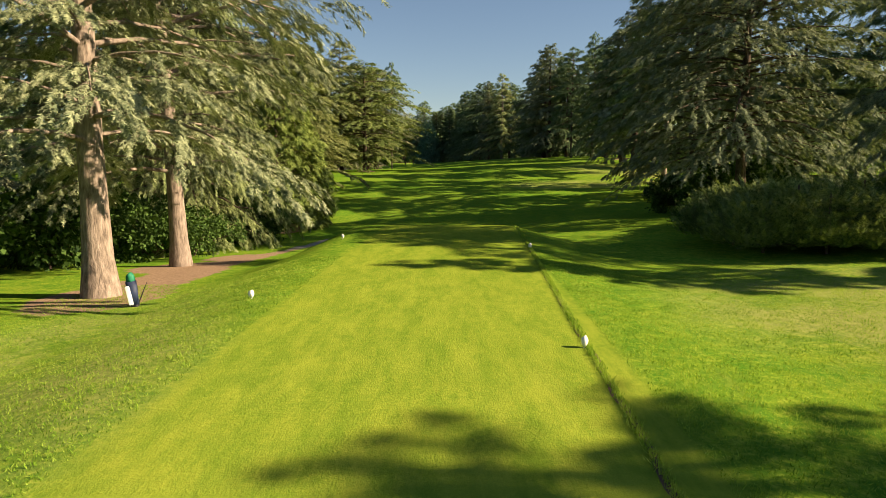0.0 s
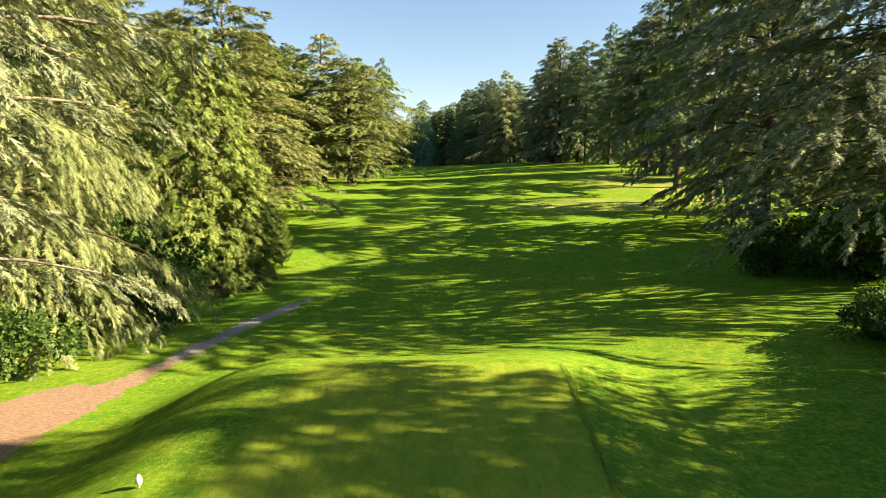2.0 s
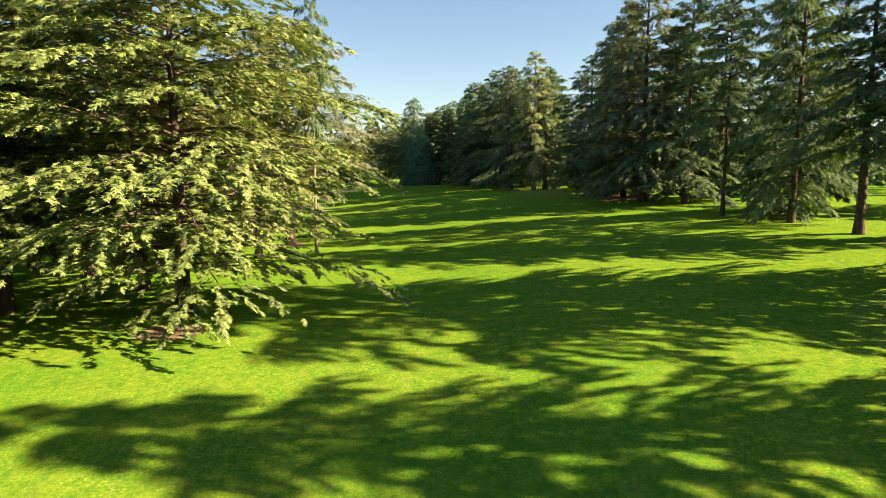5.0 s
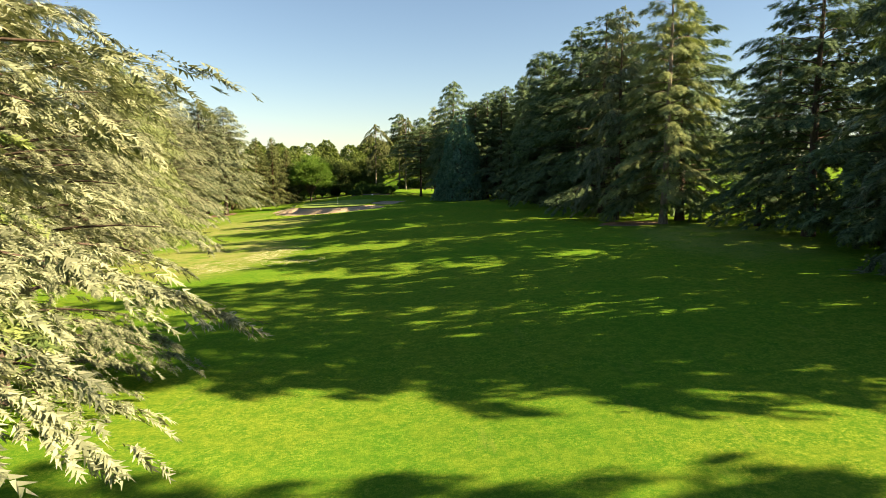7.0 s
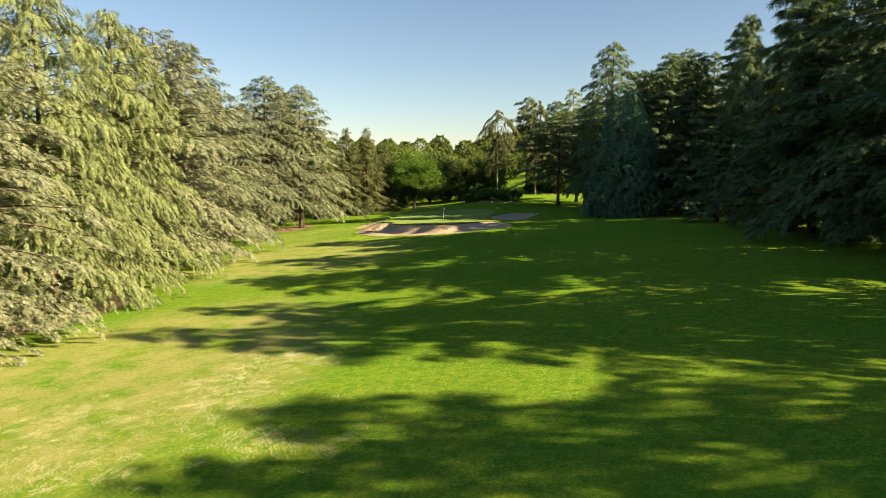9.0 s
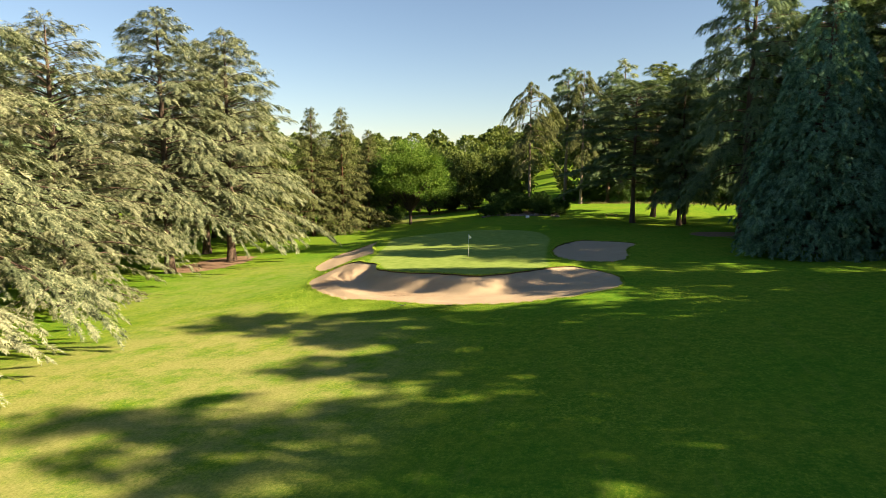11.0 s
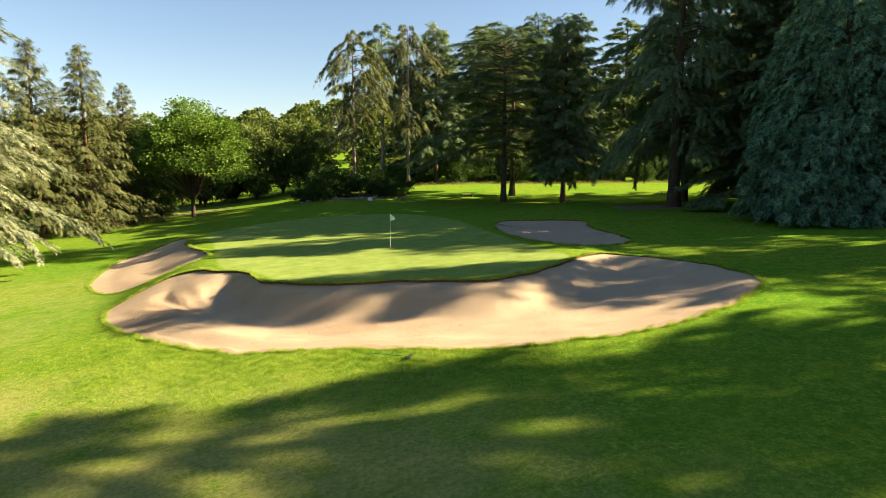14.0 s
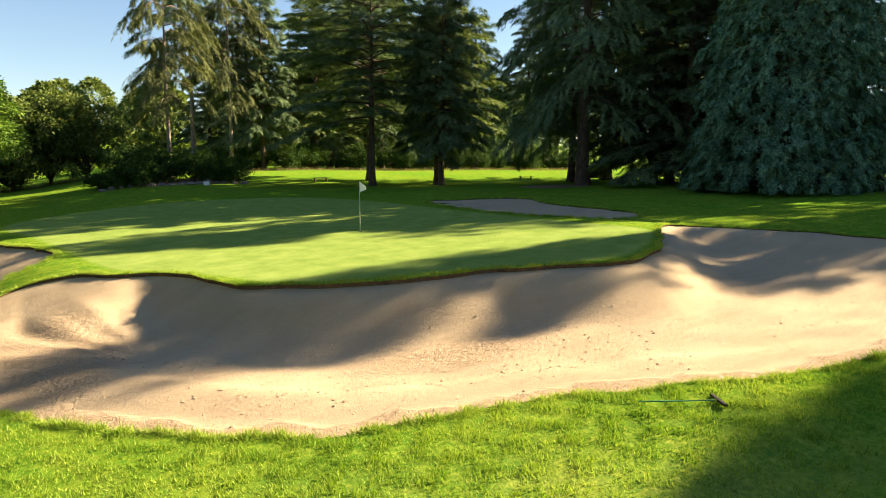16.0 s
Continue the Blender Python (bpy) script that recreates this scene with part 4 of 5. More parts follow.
# ---- the wall of cedars on the low side ----
for kind, x, y, h in (("cedar_skirt", -58.5, 227, 28), ("cedar_skirt", -57.5, 242, 30), ("deodar", -60.0, 256, 31), ("deodar", -64.5, 270, 31), ("cedar_skirt", -69, 283, 32),
                      ("cedar_full", -74.0, 295, 33), ("cedar_skirt", -78, 312, 28), ("cedar_full", -80.0, 331, 33), ("cedar_full", -77.0, 340.5, 32), ("cedar_full", -86.5, 349, 33),
                      ("spruce", -78.3, 371, 24), ("spruce", -74.0, 375, 24), ("spruce", -71.5, 383, 20), ("spruce", -84.5, 364, 26), ("cedar_tall", -90.0, 362, 30)):
    plant(kind, x, y, h, spin())
for kind, x, y, h in (("dark_cedar", -72, 235, 30), ("dark_cedar", -76, 258, 30), ("cedar_tall", -88, 300, 31), ("dark_cedar", -97, 325, 31), ("dark_cedar", -102, 348, 30),
                      ("dark_slim", -100, 372, 27), ("round_tree", -94, 388, 18), ("round_tree", -84, 398, 17), ("dark_cedar", -72, 215, 28)):
    plant(kind, x, y, h, spin())

# ---- the shaded side ----
plant("grey_cedar", 28.5, 72.0, 30, 1.3, 1.0)
plant("grey_cedar", 34.8, 86.2, 30, 4.0, 0.9)
# unseen pine, added to throw a band of shade over the tee
plant("pine", 32.5, 22.6, 18.5, 0.4, 0.5)
# two cedars hidden behind others, added to shade the grass right of the bunker
plant("dark_cedar", 20.0, 305.2, 26, 2.7, 0.8)
plant("dark_cedar", 20.0, 316.5, 30, 0.7, 0.8)
# narrow conifer out of view, added only for its shadow streak across the tee
plant("dark_slim", 27.0, 16.5, 15, 1.0, 0.5)
plant("dark_cedar", 34.0, 60.0, 17, 0.5, 0.85)
plant("grey_cedar", 32.3, 201.5, 33, 3.2, 0.82)
plant("pine", 33.5, 165.2, 28, 0.9, 0.6)
plant("grey_cedar", 18.2, 249.0, 30, 2.0, 0.64)
plant("dark_cedar", 37.0, 157.0, 30, 2.2, 0.6)
plant("open_cedar", 22.0, 46.0, 22.5, 0.7, 0.78)
plant("open_cedar", 24.5, 27.5, 18, 2.9, 0.5)
for kind, x, y, h in (("dark_cedar", 41, 55, 31),
                      ("weeping", 33.7, 95.8, 29), ("dark_tall", 34.5, 109, 28), ("grey_cedar", 37.5, 124, 31), ("dark_tall", 36.8, 130, 28), ("dark_tall", 40.2, 143.5, 26),
                      # those at y 181.5, 213.5 and 209 are added to darken the fairway
                      ("dark_tall", 38.2, 148, 26), ("dark_slim", 42.5, 166, 30), ("dark_slim", 42, 186, 29), ("dark_slim", 35.5, 181.5, 29),
                      ("dark_slim", 33.0, 207.5, 31), ("dark_cedar", 33.5, 213.5, 12.5), ("dark_cedar", 37, 209, 14), ("grey_cedar", 31.8, 189.5, 33), ("dark_slim", 40, 199, 27), ("blue_slim", 22.5, 240.5, 32), ("dark_cedar", 26, 245, 29),
                      # dark_slim at y 291 and dark_mid at 295.4 are placed for shade before the bunker
                      ("dark_cedar", 18.5, 262, 32), ("dark_cedar", 16.6, 275, 33), ("dark_cedar", 14.0, 286, 27), ("dark_cedar", 11.0, 300, 18), ("dark_slim", 13.0, 291.0, 27.5), ("dark_mid", 12.0, 295.4, 32.5), ("dark_cedar", 20, 291, 28), ("dark_slim", 21, 284, 31), ("dark_cedar", 31, 220.5, 27), ("dark_cedar", 40, 226, 31), ("dark_cedar", 31, 232, 16), ("dark_cedar", 30, 262, 30),
                      ("dark_cedar", 26, 276, 32), ("dark_cedar", 15.5, 333, 29)):
    plant(kind, x, y, h, spin())
for kind, x, y, h in (("dark_slim", 62, 50, 20), ("dark_slim", 64, 82, 21), ("dark_cedar", 66, 112, 21), ("dark_slim", 64, 140, 22), ("dark_cedar", 66, 165, 22),
                      ("dark_slim", 62, 190, 22), ("dark_cedar", 60, 215, 23), ("dark_slim", 50, 236, 26), ("dark_cedar", 46, 262, 28), ("dark_slim", 36, 292, 28), ("dark_slim", 30, 322, 30),
                      # unseen cedars beside and behind the camera's start, added to shade the near tee
                      ("dark_cedar", 29, 2.2, 15.8), ("dark_cedar", 38, -9, 28), ("dark_cedar", 40, -24, 26)):
    plant(kind, x, y, h, spin())
# two low conifers added to fill shade on the grass right of the bunker
plant("dark_slim", 5.5, 308.2, 15, 1.1, 0.6)
plant("dark_slim", 9.0, 303.6, 14, 3.1, 0.6)
# two narrow ones added as shadow casters for the sand
plant("dark_mid", 8.5, 309.2, 29.5, 0.4, 0.68)
plant("dark_mid", 15.0, 309.3, 33, 2.4, 0.68)
plant("yellow_cypress", 12.6, 331.0, 7.5)

# ---- round the green ----
plant("cypress", -6.9, 326.4, 23, 0.5, 0.78)
plant("dark_slim", -3.0, 337.5, 27, 1.0, 1.1)
plant("drooping", -9.5, 344.0, 34, 2.0, 1.0)
plant("dark_slim", 2.5, 346, 31, spin())
plant("dark_slim", -1.0, 341, 27.5, spin())
plant("dark_slim", 0.5, 333.0, 29, spin())
plant("dark_slim", 9.5, 342, 30, spin())
for kind, x, y, h in (("dark_mid", -24, 398, 27), ("drooping", -2, 408, 33), ("dark_tall", 8, 412, 34), ("layered_tall", 16, 406, 32), ("drooping", 26, 414, 34), ("dark_tall", 36, 408, 33),
                      ("dark_tall", 48, 412, 33), ("layered_tall", -14, 402, 29), ("dark_cedar", 24, 364, 29), ("dark_cedar", 30, 350, 30)):
    plant(kind, x, y, h, spin())
plant("drooping", 6.0, 356, 34, spin())
plant("dark_mid", -3.5, 352, 29, spin())
plant("dark_slim", 4.3, 335, 27, spin())
plant("dark_slim", 4.0, 323.5, 27, spin())
plant("dark_slim", 11.0, 321.5, 31, spin())
plant("pine", -21.0, 365.5, 22.5, 0.4)
plant("pine", -17.0, 375.0, 23.5, 3.4)
plant("dark_mid", -14.6, 361.0, 23, 1.2)
plant("dark_mid", -13.5, 364.0, 22, 4.2)
plant("maple", -63.0, 384.0, 17.5, 0.3, 1.15)
for kind, x, y, h in (("weeping", -33.0, 404, 29), ("blue_slim", -20.3, 420, 33), ("layered_tall", -11, 412, 30),
                      ("dark_cedar", -3, 424, 30), ("dark_slim", -24, 436, 28), ("dark_slim", -14, 438, 28),
                      ("dark_slim", 2, 432, 29), ("dark_cedar", 14, 434, 29)):
    plant(kind, x, y, h, spin())
plant("umbrella", -39.2, 385.5, 24.5, 2.0, 0.78)
plant("umbrella", -29.5, 395.0, 27, 4.1, 0.8)
for x, y, h in ((-57, 417, 15.5), (-62, 423, 17), (-52, 420, 15.5), (-69, 424, 17), (-79, 420, 16), (-47, 419, 13.5), (-74, 432, 18), (-66, 412, 13)):
    plant("round_tree", x, y, h, spin())


# ---- shrubs and planted beds ----
def bed(kind, spots):
    for x, y, h in spots:
        plant(kind, x, y, h, spin())


bed("lime_shrub", ((13.2, 25.0, 2.7), (15.2, 24.0, 3.0), (17.4, 23.6, 2.8), (15.6, 27.0, 3.3), (18.2, 26.6, 3.4), (13.6, 28.5, 3.0), (20.0, 24.2, 2.8), (16.4, 30.0, 3.4), (22.5, 25.0, 3.0)))
bed("lime_shrub", ((16.4, 34.4, 3.0), (15.4, 31.8, 2.9), (18.4, 36.4, 3.0)))
bed("laurel", ((15.6, 37.6, 2.1), (17.6, 39.0, 2.3), (19.0, 31.0, 2.8), (20.4, 36.0, 2.6), (22.5, 30.5, 3.0), (19.2, 52.0, 3.4), (21.6, 49.0, 3.8), (23.4, 53.0, 4.2), (26.0, 50.5, 4.4), (28.5, 54.5, 4.0)))
bed("laurel", ((-14.8, 50.0, 3.6), (-16.8, 53.5, 5.0), (-19.4, 51.0, 6.0), (-19.5, 57.5, 6.5), (-24, 40, 4.2), (-22, 33, 4.4), (-26, 24, 3.6), (-16.8, 35.5, 4.2), (-18.8, 29.5, 4.8), (-20.0, 23.5, 4.6), (-16.0, 40.0, 3.6), (-21, 17, 4.4)))
bed("laurel", ((-43.2, 378.5, 3.0), (-45.6, 380.6, 2.8), (-47.3, 382.0, 2.2), (-40.8, 380.5, 4.0), (-43.0, 383.0, 4.8), (-36.0, 376.6, 3.4), (-34.2, 375.6, 2.6), (-37.5, 379.5, 4.2), (-33.4, 378.0, 3.2)))
bed("laurel", ((-69, 391, 3.5), (-72.5, 388, 3.0), (-75.5, 394, 4.2), (-57.5, 424, 4.0), (-63.5, 423, 4.4)))


bed("laurel", [(-31 + k * 3.3 + 0.9 * math.sin(k * 2.3), 399.5 + 1.6 * math.sin(k * 1.7), 3.6 + 1.1 * math.sin(k * 2.9)) for k in range(23)])


# ---- far woods ----
def far_woods(name, seed, spots, mat, words, leaf, per, conic):
    rng = np.random.default_rng(seed)
    parts_v = []
    for x, y, h, r in spots:
        n = per
        d = unit(rng.normal(0, 1, (n, 3)))
        u = rng.uniform(0.05, 1, n)
        wid = r * ((1 - u) ** 0.7 if conic else np.sqrt(np.clip(1 - (2 * u - 0.9) ** 2 * 0.95, 0.05, 1))) * rng.uniform(0.75, 1.1, n)
        a = rng.uniform(0, 6.283, n)
        at = np.column_stack([x + np.cos(a) * wid, y + np.sin(a) * wid, float(land(x, y)) + u * h])
        way = unit(np.column_stack([np.cos(a), np.sin(a), rng.uniform(-0.6, 0.5, n)]) + rng.normal(0, 0.5, (n, 3)))
        side = unit(np.cross(way, d)) * leaf * 0.45
        ln = leaf * rng.uniform(0.6, 1.4, n)[:, None]
        parts_v.append(np.stack([at + side, at + way * ln, at - side], 1).reshape(-1, 3))
    v = np.vstack(parts_v)
    tagged(new(name, mesh_of(name, v, np.arange(len(v)).reshape(-1, 3), mat)), words, "trees", kind="stuff")


rng = np.random.default_rng(8)
broad = [(float(x), float(y), float(h), float(h) * 0.36) for x, y, h in zip(rng.uniform(-210, 10, 110), rng.uniform(445, 600, 110), rng.uniform(16, 22, 110))]
far_woods("far_woods", 31, broad, FARLEAF, "distant bright green broadleaf wood behind the green", 1.2, 1500, False)
firs = [(float(x), float(y), float(h), float(h) * 0.2) for x, y, h in
        list(zip(rng.uniform(24, 130, 120), rng.uniform(436, 540, 120), rng.uniform(20, 30, 120)))
        + list(zip(rng.uniform(76, 150, 140), rng.uniform(-60, 325, 140), rng.uniform(15, 22, 140)))
        + list(zip(rng.uniform(-150, -52, 120), rng.uniform(-60, 200, 120), rng.uniform(20, 27, 120)))
        + list(zip(rng.uniform(-210, -108, 110), rng.uniform(200, 450, 110), rng.uniform(22, 30, 110)))
        + list(zip(rng.uniform(0, 80, 40), rng.uniform(444, 520, 40), rng.uniform(24, 31, 40)))
        + list(zip(rng.uniform(-120, 120, 50), rng.uniform(-160, -70, 50), rng.uniform(20, 27, 50)))]
far_woods("far_conifer_woods", 32, firs, DARK, "dense dark conifer wood around the golf hole", 1.3, 330, True)


# ---- grass that stands proud ----
def blades(name, words, pts, low, high, spread, mat, seed, tufts=0.0, broad=(0.004, 0.011)):
    rng = np.random.default_rng(seed)
    x, y = pts[:, 0], pts[:, 1]
    clump = 0.5 + 0.25 * np.sin(x * 7.1 + 2.2 * np.sin(y * 3.3)) + 0.25 * np.sin(y * 8.3 + 1.9 * np.sin(x * 4.1 + 1))
    pts = pts[rng.uniform(0, 1, len(pts)) > tufts * (1 - clump)]
    n = len(pts)
    x, y = pts[:, 0], pts[:, 1]
    clump = 0.5 + 0.25 * np.sin(x * 7.1 + 2.2 * np.sin(y * 3.3)) + 0.25 * np.sin(y * 8.3 + 1.9 * np.sin(x * 4.1 + 1))
    z = ground(pts[:, 0], pts[:, 1])
    at = np.column_stack([pts, z - 0.005])
    a = rng.uniform(0, 6.283, n)
    side = np.column_stack([np.cos(a), np.sin(a), np.zeros(n)]) * rng.uniform(broad[0], broad[1], n)[:, None]
    tip = at + np.column_stack([rng.normal(0, spread, n), rng.normal(0, spread, n), rng.uniform(low, high, n) * (1 - 0.6 * tufts + 1.2 * tufts * clump)])
    v = np.stack([at + side, tip, at - side], 1).reshape(-1, 3)
    tagged(new(name, mesh_of(name, v, np.arange(len(v)).reshape(-1, 3), mat)), words, "grass", kind="stuff")


rng = np.random.default_rng(9)
spots = np.column_stack([rng.uniform(-60, -31, 900000), rng.uniform(300.5, 317, 900000)])
near = np.hypot(spots[:, 0] + 49, spots[:, 1] - 302)
spots = spots[(rng.uniform(7, 17, len(spots)) > near)]
beyond = signed(FRONT_SAND, spots[:, 0], spots[:, 1])
spots = spots[(beyond > 0.02) & (beyond < rng.uniform(0.3, 1, len(spots)) ** 1.3 * 6.5) & (spots[:, 1] > 302.5 + rng.uniform(0, 5, len(spots))) & (spots[:, 0] > -60 + rng.uniform(0, 6, len(spots))) & (signed(GREEN_EDGE, spots[:, 0], spots[:, 1]) > 0.3)]
blades("rough_grass", "short thick grass blades in front of the bunker", spots, 0.025, 0.085, 0.035, GRASS_BLADE, 41, 0.75, (0.006, 0.014))
edge = []
for s in SANDS:
    k = np.repeat(np.arange(len(s)), 320)
    t = rng.uniform(0, 1, len(k))[:, None]
    p = s[k] * (1 - t) + np.roll(s, -1, 0)[k] * t
    out = p + rng.normal(0, 0.09, p.shape)
    edge.append(out[signed(s, out[:, 0], out[:, 1]) > -0.05])
blades("bunker_fringe_grass", "ragged grass fringe along the bunker edges", np.vstack(edge), 0.03, 0.14, 0.09, GRASS_BLADE, 42, 0.8, (0.005, 0.012))
spots = np.column_stack([rng.uniform(-12, 12, 330000), rng.uniform(2, 22, 330000)])
mown = (np.abs(spots[:, 0] + 0.45 - 0.033 * (spots[:, 1] - 8)) < 3.5)
spots = spots[~mown]
blades("tee_rough_grass", "longer grass on the banks of the tee", spots, 0.015, 0.055, 0.022, GRASS_BLADE, 43, 0.5)
# the overgrown slit along the tee's edge
k = rng.uniform(-3, 34.5, 15000)
slit = np.column_stack([2.05 + 0.062 * k + rng.normal(0, 0.035, len(k)), k])
blades("slit_grass", "dark line of long grass along the edge of the tee", slit, 0.02, 0.10, 0.03, GRASS_BLADE, 44)
# flat dark strip laid just above the turf, in place of a groove
ys = np.linspace(-3, 34.5, 90)
xs = 2.05 + 0.062 * ys
wob = 0.03 * np.sin(ys * 2.1) + 0.02 * np.sin(ys * 5.3)
strip = np.vstack([np.column_stack([xs - 0.045 + wob, ys, ground(xs - 0.045, ys) + 0.006]), np.column_stack([xs + 0.045 + wob * 0.6, ys, ground(xs + 0.045, ys) + 0.006])])
i = np.arange(89)
tagged(new("edge_slit", mesh_of("edge_slit", strip, np.column_stack([i, 90 + i, 91 + i, i + 1]), SOIL)), "narrow dark strip along the tee edge", "soil", kind="structure")
clumps = np.vstack([np.column_stack([rng.normal(cx, sx, k), rng.normal(cy, sy, k)]) for cx, cy, sx, sy, k in
                    ((-29.5, 236.0, 1.8, 1.8, 90), (-24.0, 231.5, 1.6, 0.8, 70), (-29.3, 243.0, 2.0, 0.9, 60), (-35.5, 232.5, 2.0, 1.6, 60), (-32.0, 228.0, 2.0, 1.0, 50), (-31.0, 239.0, 1.6, 1.6, 60))])
heads = np.repeat(clumps, 60, 0) + rng.normal(0, 0.20, (len(clumps) * 60, 2))
blades("clover_flowers", "scattered patches of small pale clover flowers in the lawn", heads, 0.03, 0.07, 0.03, CLOVER, 46, 0.3, (0.012, 0.022))
line_t = rng.uniform(0, 4, 9000)
stalk = np.column_stack([np.interp(line_t, range(5), (-71.5, -68.0, -61.5, -52.0, -46.5)), np.interp(line_t, range(5), (396, 410, 419, 420, 417))]) + rng.normal(0, 0.7, (9000, 2))
far = np.column_stack([rng.uniform(-30, 45, 9000), 395.5 + rng.normal(0, 0.8, 9000)])
blades("wood_edge_grass", "strip of tall dry grass along the edge of the wood", far, 0.25, 0.7, 0.12, STRAW, 47)
blades("dry_grass_strip", "strip of tall dry straw-coloured grass below the maple", stalk, 0.3, 0.9, 0.12, STRAW, 45)


# ---- small things ----
def solid(kind, **k):
    bm = bmesh.new()
    if kind == "box":
        bmesh.ops.create_cube(bm, size=1.0)
        bmesh.ops.scale(bm, vec=k["size"], verts=bm.verts)
        if k.get("bevel"):
            bmesh.ops.bevel(bm, geom=bm.edges[:], offset=k["bevel"], segments=2, profile=0.7, affect="EDGES")
    elif kind == "rod":
        bmesh.ops.create_cone(bm, cap_ends=True, segments=k.get("sides", 12), radius1=k["r1"], radius2=k["r2"], depth=k["length"])
    elif kind == "lump":
        bmesh.ops.create_icosphere(bm, subdivisions=k.get("cuts", 3), radius=1.0)
        for v in bm.verts:
            v.co *= 1 + 0.25 * noise.noise(v.co * 1.7 + Vector((k.get("seed", 0), 0, 0)))
        bmesh.ops.scale(bm, vec=k["size"], verts=bm.verts)
    return bm


def put(ob, x, y, lift=0.0, turn=0.0):
    ob.matrix_basis = pose(x, y, float(ground(x, y)) + lift, 0, 0, turn)
    return ob


def flagstick():
    root = tagged(new("flagstick"), "thin white flagstick with a drooping white flag on the green", "golf flag")
    bm_part("pole", solid("rod", r1=0.014, r2=0.010, length=2.28), WHITE, root, m=pose(0, 0, 1.12), shade=True)
    # a triangular flag hanging in soft folds
    n, rows_ = 9, 7
    v = []
    for r in range(rows_):
        for c in range(n):
            u, w = c / (n - 1), r / (rows_ - 1)
            tall = 0.46 * (1 - 0.72 * u)
            v.append((0.012 + u * 0.30, 0.03 * math.sin(u * 7 + w * 2), 2.25 - w * tall - u * 0.20 - u * u * 0.04))
    f = [(r * n + c, r * n + c + 1, (r + 1) * n + c + 1, (r + 1) * n + c) for r in range(rows_ - 1) for c in range(n - 1)]
    part("flag", mesh_of("flag", v, f, CLOTH_WHITE, None, True), root, "white cloth flag", m=pose(0, 0, 0, 0, 0, -10))
    bm_part("cup", solid("rod", r1=0.055, r2=0.055, length=0.03, sides=20), BLACK, root, "dark hole cup", m=pose(0, 0, -0.008))
    return root


put(flagstick(), -40.25, 326.4)


def tee_marker():
    root = tagged(new("tee_marker"), "small white tee marker standing on the grass", "tee marker", "tee markers")
    bm_part("head", solid("lump", size=(0.075, 0.06, 0.10), cuts=2), WHITE, root, m=pose(0, 0, 0.12), shade=True)
    bm_part("spike", solid("rod", r1=0.012, r2=0.02, length=0.08), WHITE, root, m=pose(0, 0, 0.02))
    return root


first = put(tee_marker(), -4.65, 14.75)
for x, y, a in ((2.62, 10.4, 60), (3.55, 24.2, 20), (-4.4, 27.6, 130)):
    copy_thing(first, pose(x, y, float(ground(x, y)), 0, 0, a))


def golf_bag():
    root = tagged(new("golf_bag"), "navy and white golf bag with green hood by a trunk", "golf bag")
    lean = pose(0, 0, 0.0, 0, -6, 0)
    bm = solid("rod", r1=0.12, r2=0.15, length=0.72, sides=20)
    bmesh.ops.scale(bm, vec=(1.0, 0.8, 1.0), verts=bm.verts)
    bm_part("body", bm, BAG_NAVY, root, m=lean @ pose(0, 0, 0.40), shade=True)
    bm = solid("box", size=(0.12, 0.10, 0.56), bevel=0.03)
    bm_part("pocket", bm, BAG_WHITE, root, "white side pocket", m=lean @ pose(-0.10, -0.08, 0.36, 0, -4, 0))
    bm_part("hood", solid("lump", size=(0.13, 0.11, 0.17), cuts=3, seed=3), BAG_GREEN, root, "green hood over the clubs", m=lean @ pose(0, 0, 0.84), shade=True)
    bm_part("base", solid("rod", r1=0.13, r2=0.125, length=0.06, sides=20), BLACK, root, m=lean @ pose(0, 0, 0.035))
    for s in (-1, 1):
        bm_part("stand_leg", solid("rod", r1=0.008, r2=0.008, length=0.74, sides=8), BLACK, root, m=pose(0.20, s * 0.12, 0.35, s * 14, 22, 0))
    bm_part("handle", solid("box", size=(0.03, 0.02, 0.2), bevel=0.008), BLACK, root, m=lean @ pose(0.13, 0, 0.55))
    return root


put(golf_bag(), -8.85, 17.4, 0.0, 25)


def rake():
    root = tagged(new("bunker_rake"), "black bunker rake with green handle lying on the grass", "rake")
    bm_part("head", solid("box", size=(0.55, 0.07, 0.05), bevel=0.012), BLACK, root, m=pose(0, 0, 0.06))
    for k in range(11):
        bm_part("tooth", solid("rod", r1=0.007, r2=0.004, length=0.07, sides=6), BLACK, root, m=pose(-0.25 + k * 0.05, -0.045, 0.05, 70, 0, 0))
    bm_part("handle", solid("rod", r1=0.013, r2=0.013, length=1.5, sides=10), BAG_GREEN, root, "thin green handle", m=pose(0.0, 0.78, 0.055, 90, 0, 0))
    return root


put(rake(), -41.75, 307.0, 0.0, 62)
copy_thing(bpy.data.objects["bunker_rake"], pose(-30.2, 335.4, float(ground(-30.2, 335.4)), 0, 0, 200))


def bench():
    root = tagged(new("bench"), "low backless wooden bench on the sunlit lawn", "bench", "benches")
    for s in (-0.11, 0.11):
        bm_part("plank", solid("box", size=(2.3, 0.19, 0.06), bevel=0.01), WOOD, root, m=pose(0, s, 0.45))
    for s in (-0.8, 0.8):
        bm_part("leg", solid("box", size=(0.10, 0.34, 0.42), bevel=0.012), WOOD, root, m=pose(s, 0, 0.21))
    return root


b1 = put(bench(), -24.0, 374.0, 0.0, 8)
copy_thing(b1, pose(5.7, 371.1, float(ground(5.7, 371.1)), 0, 0, -20))

sign = put(tagged(new("hole_sign"), "small white plaque on a stake before the shrubs", "sign"), -38.1, 370.2, 0.0, 6)
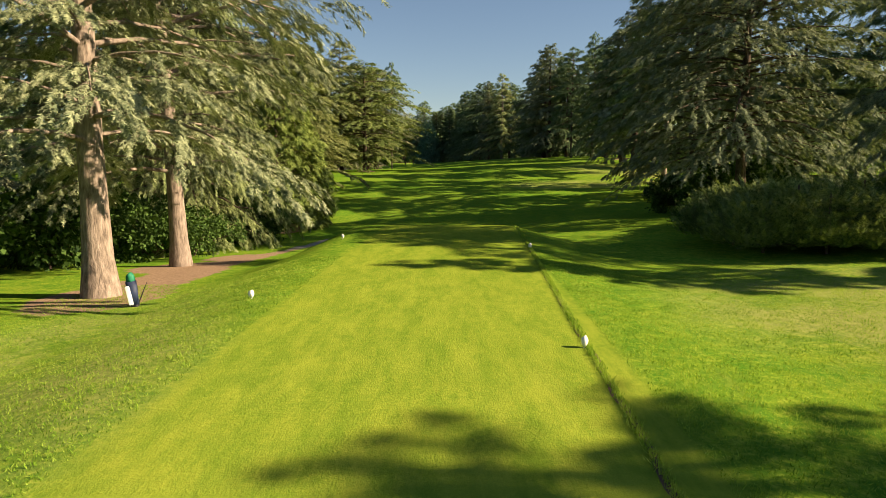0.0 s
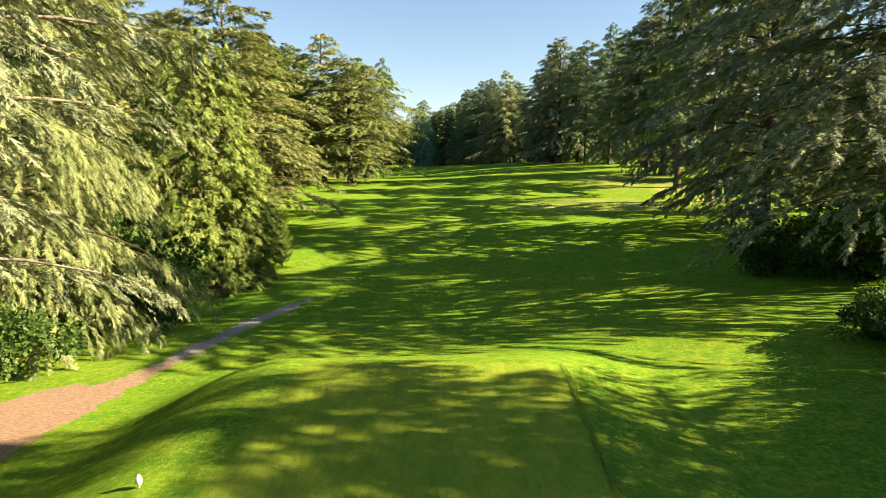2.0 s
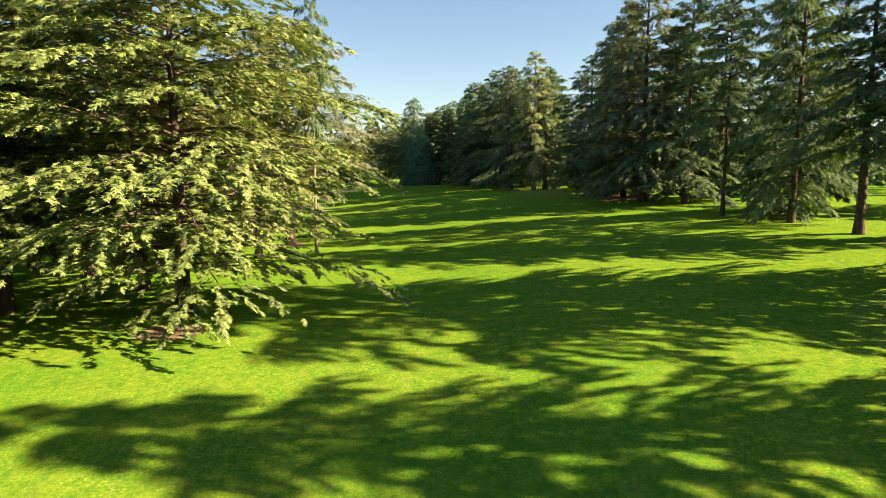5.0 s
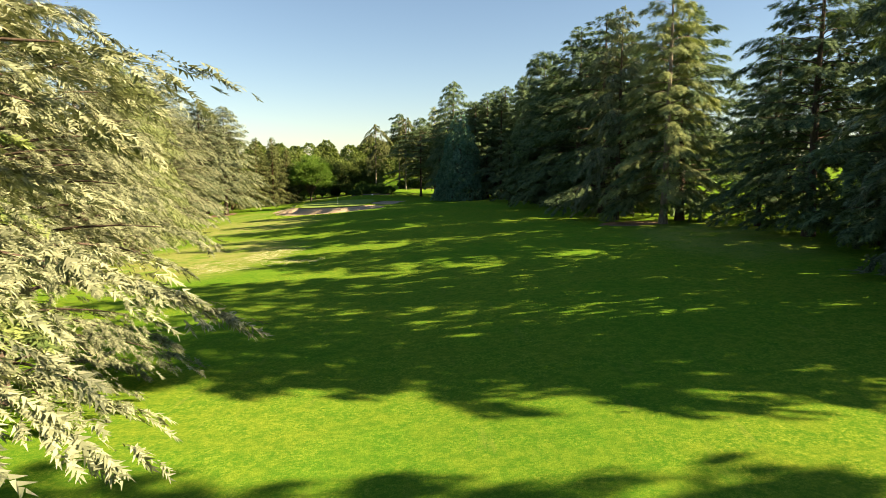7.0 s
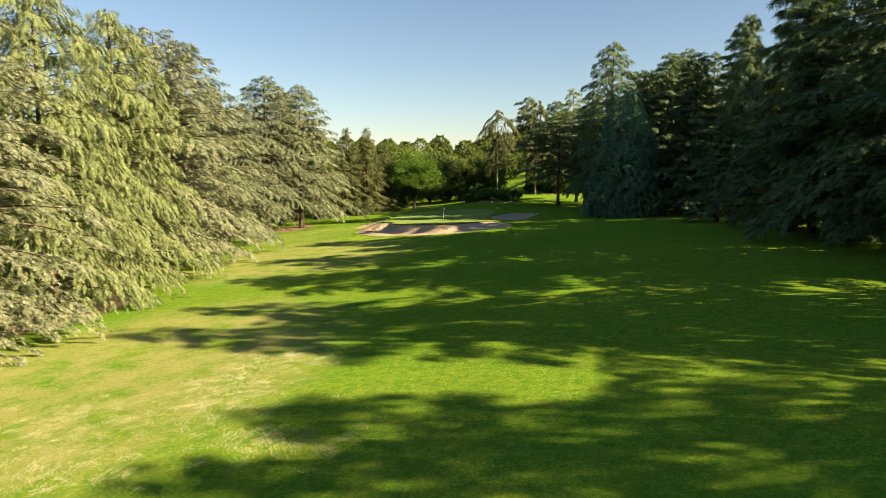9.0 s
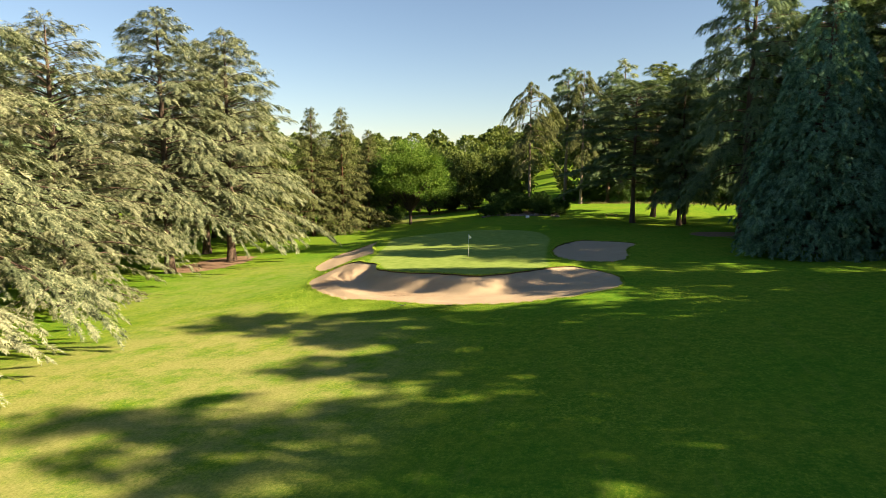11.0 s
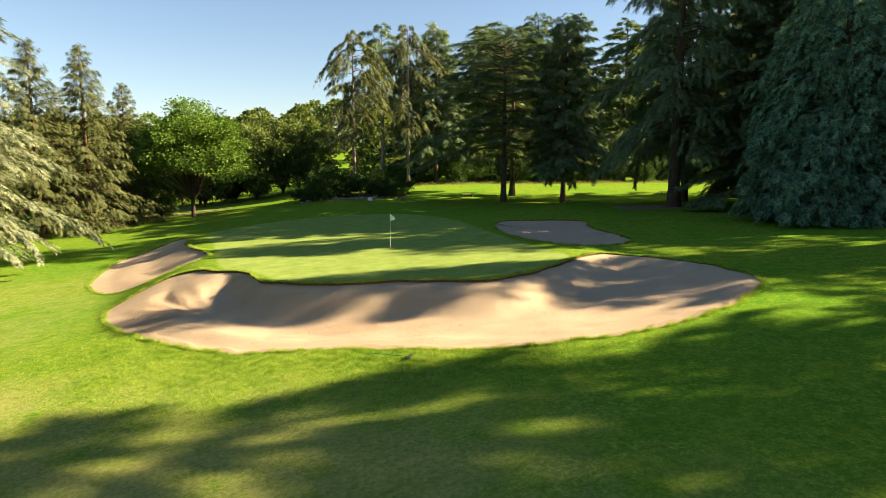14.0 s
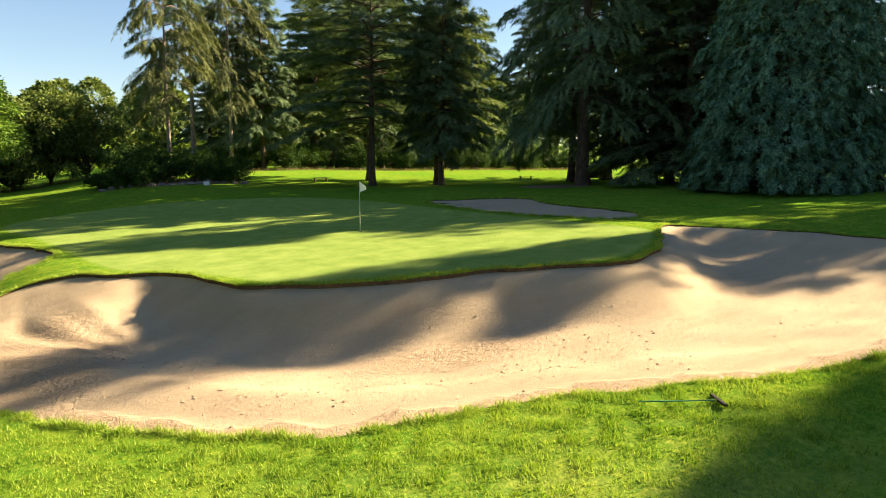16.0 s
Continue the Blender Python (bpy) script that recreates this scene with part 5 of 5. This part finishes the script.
bm_part("plaque", solid("box", size=(0.62, 0.05, 0.42), bevel=0.01), WHITE, sign, m=pose(0, 0, 0.42, -12, 0, 0))
for s in (-0.2, 0.2):
    bm_part("stake", solid("box", size=(0.05, 0.05, 0.3), bevel=0.008), WOOD, sign, m=pose(s, 0.03, 0.12))

# rocks along the front of the shrub mound
for k in range(16):
    u = k / 15
    x, y = -47.2 + 14 * u, 379.6 - 6.4 * u + 1.2 * math.sin(u * 9)
    bm = solid("lump", size=(rnd.uniform(0.35, 0.7), rnd.uniform(0.3, 0.5), rnd.uniform(0.2, 0.4)), cuts=2, seed=k * 3.1)
    me = bpy.data.meshes.new("rock")
    bm.to_mesh(me)
    bm.free()
    me.materials.append(ROCK)
    put(tagged(new("rock", me), "rough grey-brown rock at the foot of the shrubs", "rock", "rocks round the shrub mound"), x, y, 0.06, rnd.uniform(0, 360))


# ---- crumbs and clods on the sand ----
def clods(name, words, spots, low, high, seed):
    rng = np.random.default_rng(seed)
    n = len(spots)
    z = sand_height(FRONT_SAND, spots[:, 0], spots[:, 1])
    size = low + (high - low) * rng.uniform(0, 1, n) ** 3
    a = rng.uniform(0, 6.283, n)
    ring = np.stack([np.column_stack([np.cos(a + k * 1.5708), np.sin(a + k * 1.5708), np.zeros(n)]) * rng.uniform(0.6, 1.2, n)[:, None] for k in range(4)], 1)
    top = np.column_stack([rng.normal(0, 0.25, n), rng.normal(0, 0.25, n), rng.uniform(0.5, 1.0, n)])[:, None]
    v = np.concatenate([ring, top], 1) * size[:, None, None] + np.column_stack([spots, z - 0.004])[:, None]
    base = np.arange(n)[:, None] * 5
    f = np.concatenate([base + np.array(t)[None] for t in ((0, 1, 4), (1, 2, 4), (2, 3, 4), (3, 0, 4))])
    tagged(new(name, mesh_of(name, v.reshape(-1, 3), f, SAND, {"loose": np.ones(n * 5)})), words, "sand", kind="stuff")


rng = np.random.default_rng(21)
spots = np.vstack([np.column_stack([rng.normal(cx, sx, k), rng.normal(cy, sy, k)]) for cx, cy, sx, sy, k in
                   ((-52.0, 316.5, 1.8, 1.8, 900), (-41.5, 311.6, 1.6, 0.9, 500), (-44.5, 312.0, 4.0, 1.6, 500), (-36.0, 309.5, 5.0, 1.6, 350), (-49.0, 312.2, 2.0, 0.8, 350))])
edge_d = signed(FRONT_SAND, spots[:, 0], spots[:, 1])
clods("sand_clods", "crumbly lumps of damp sand on the bunker floor", spots[edge_d < -0.15], 0.012, 0.055, 22)
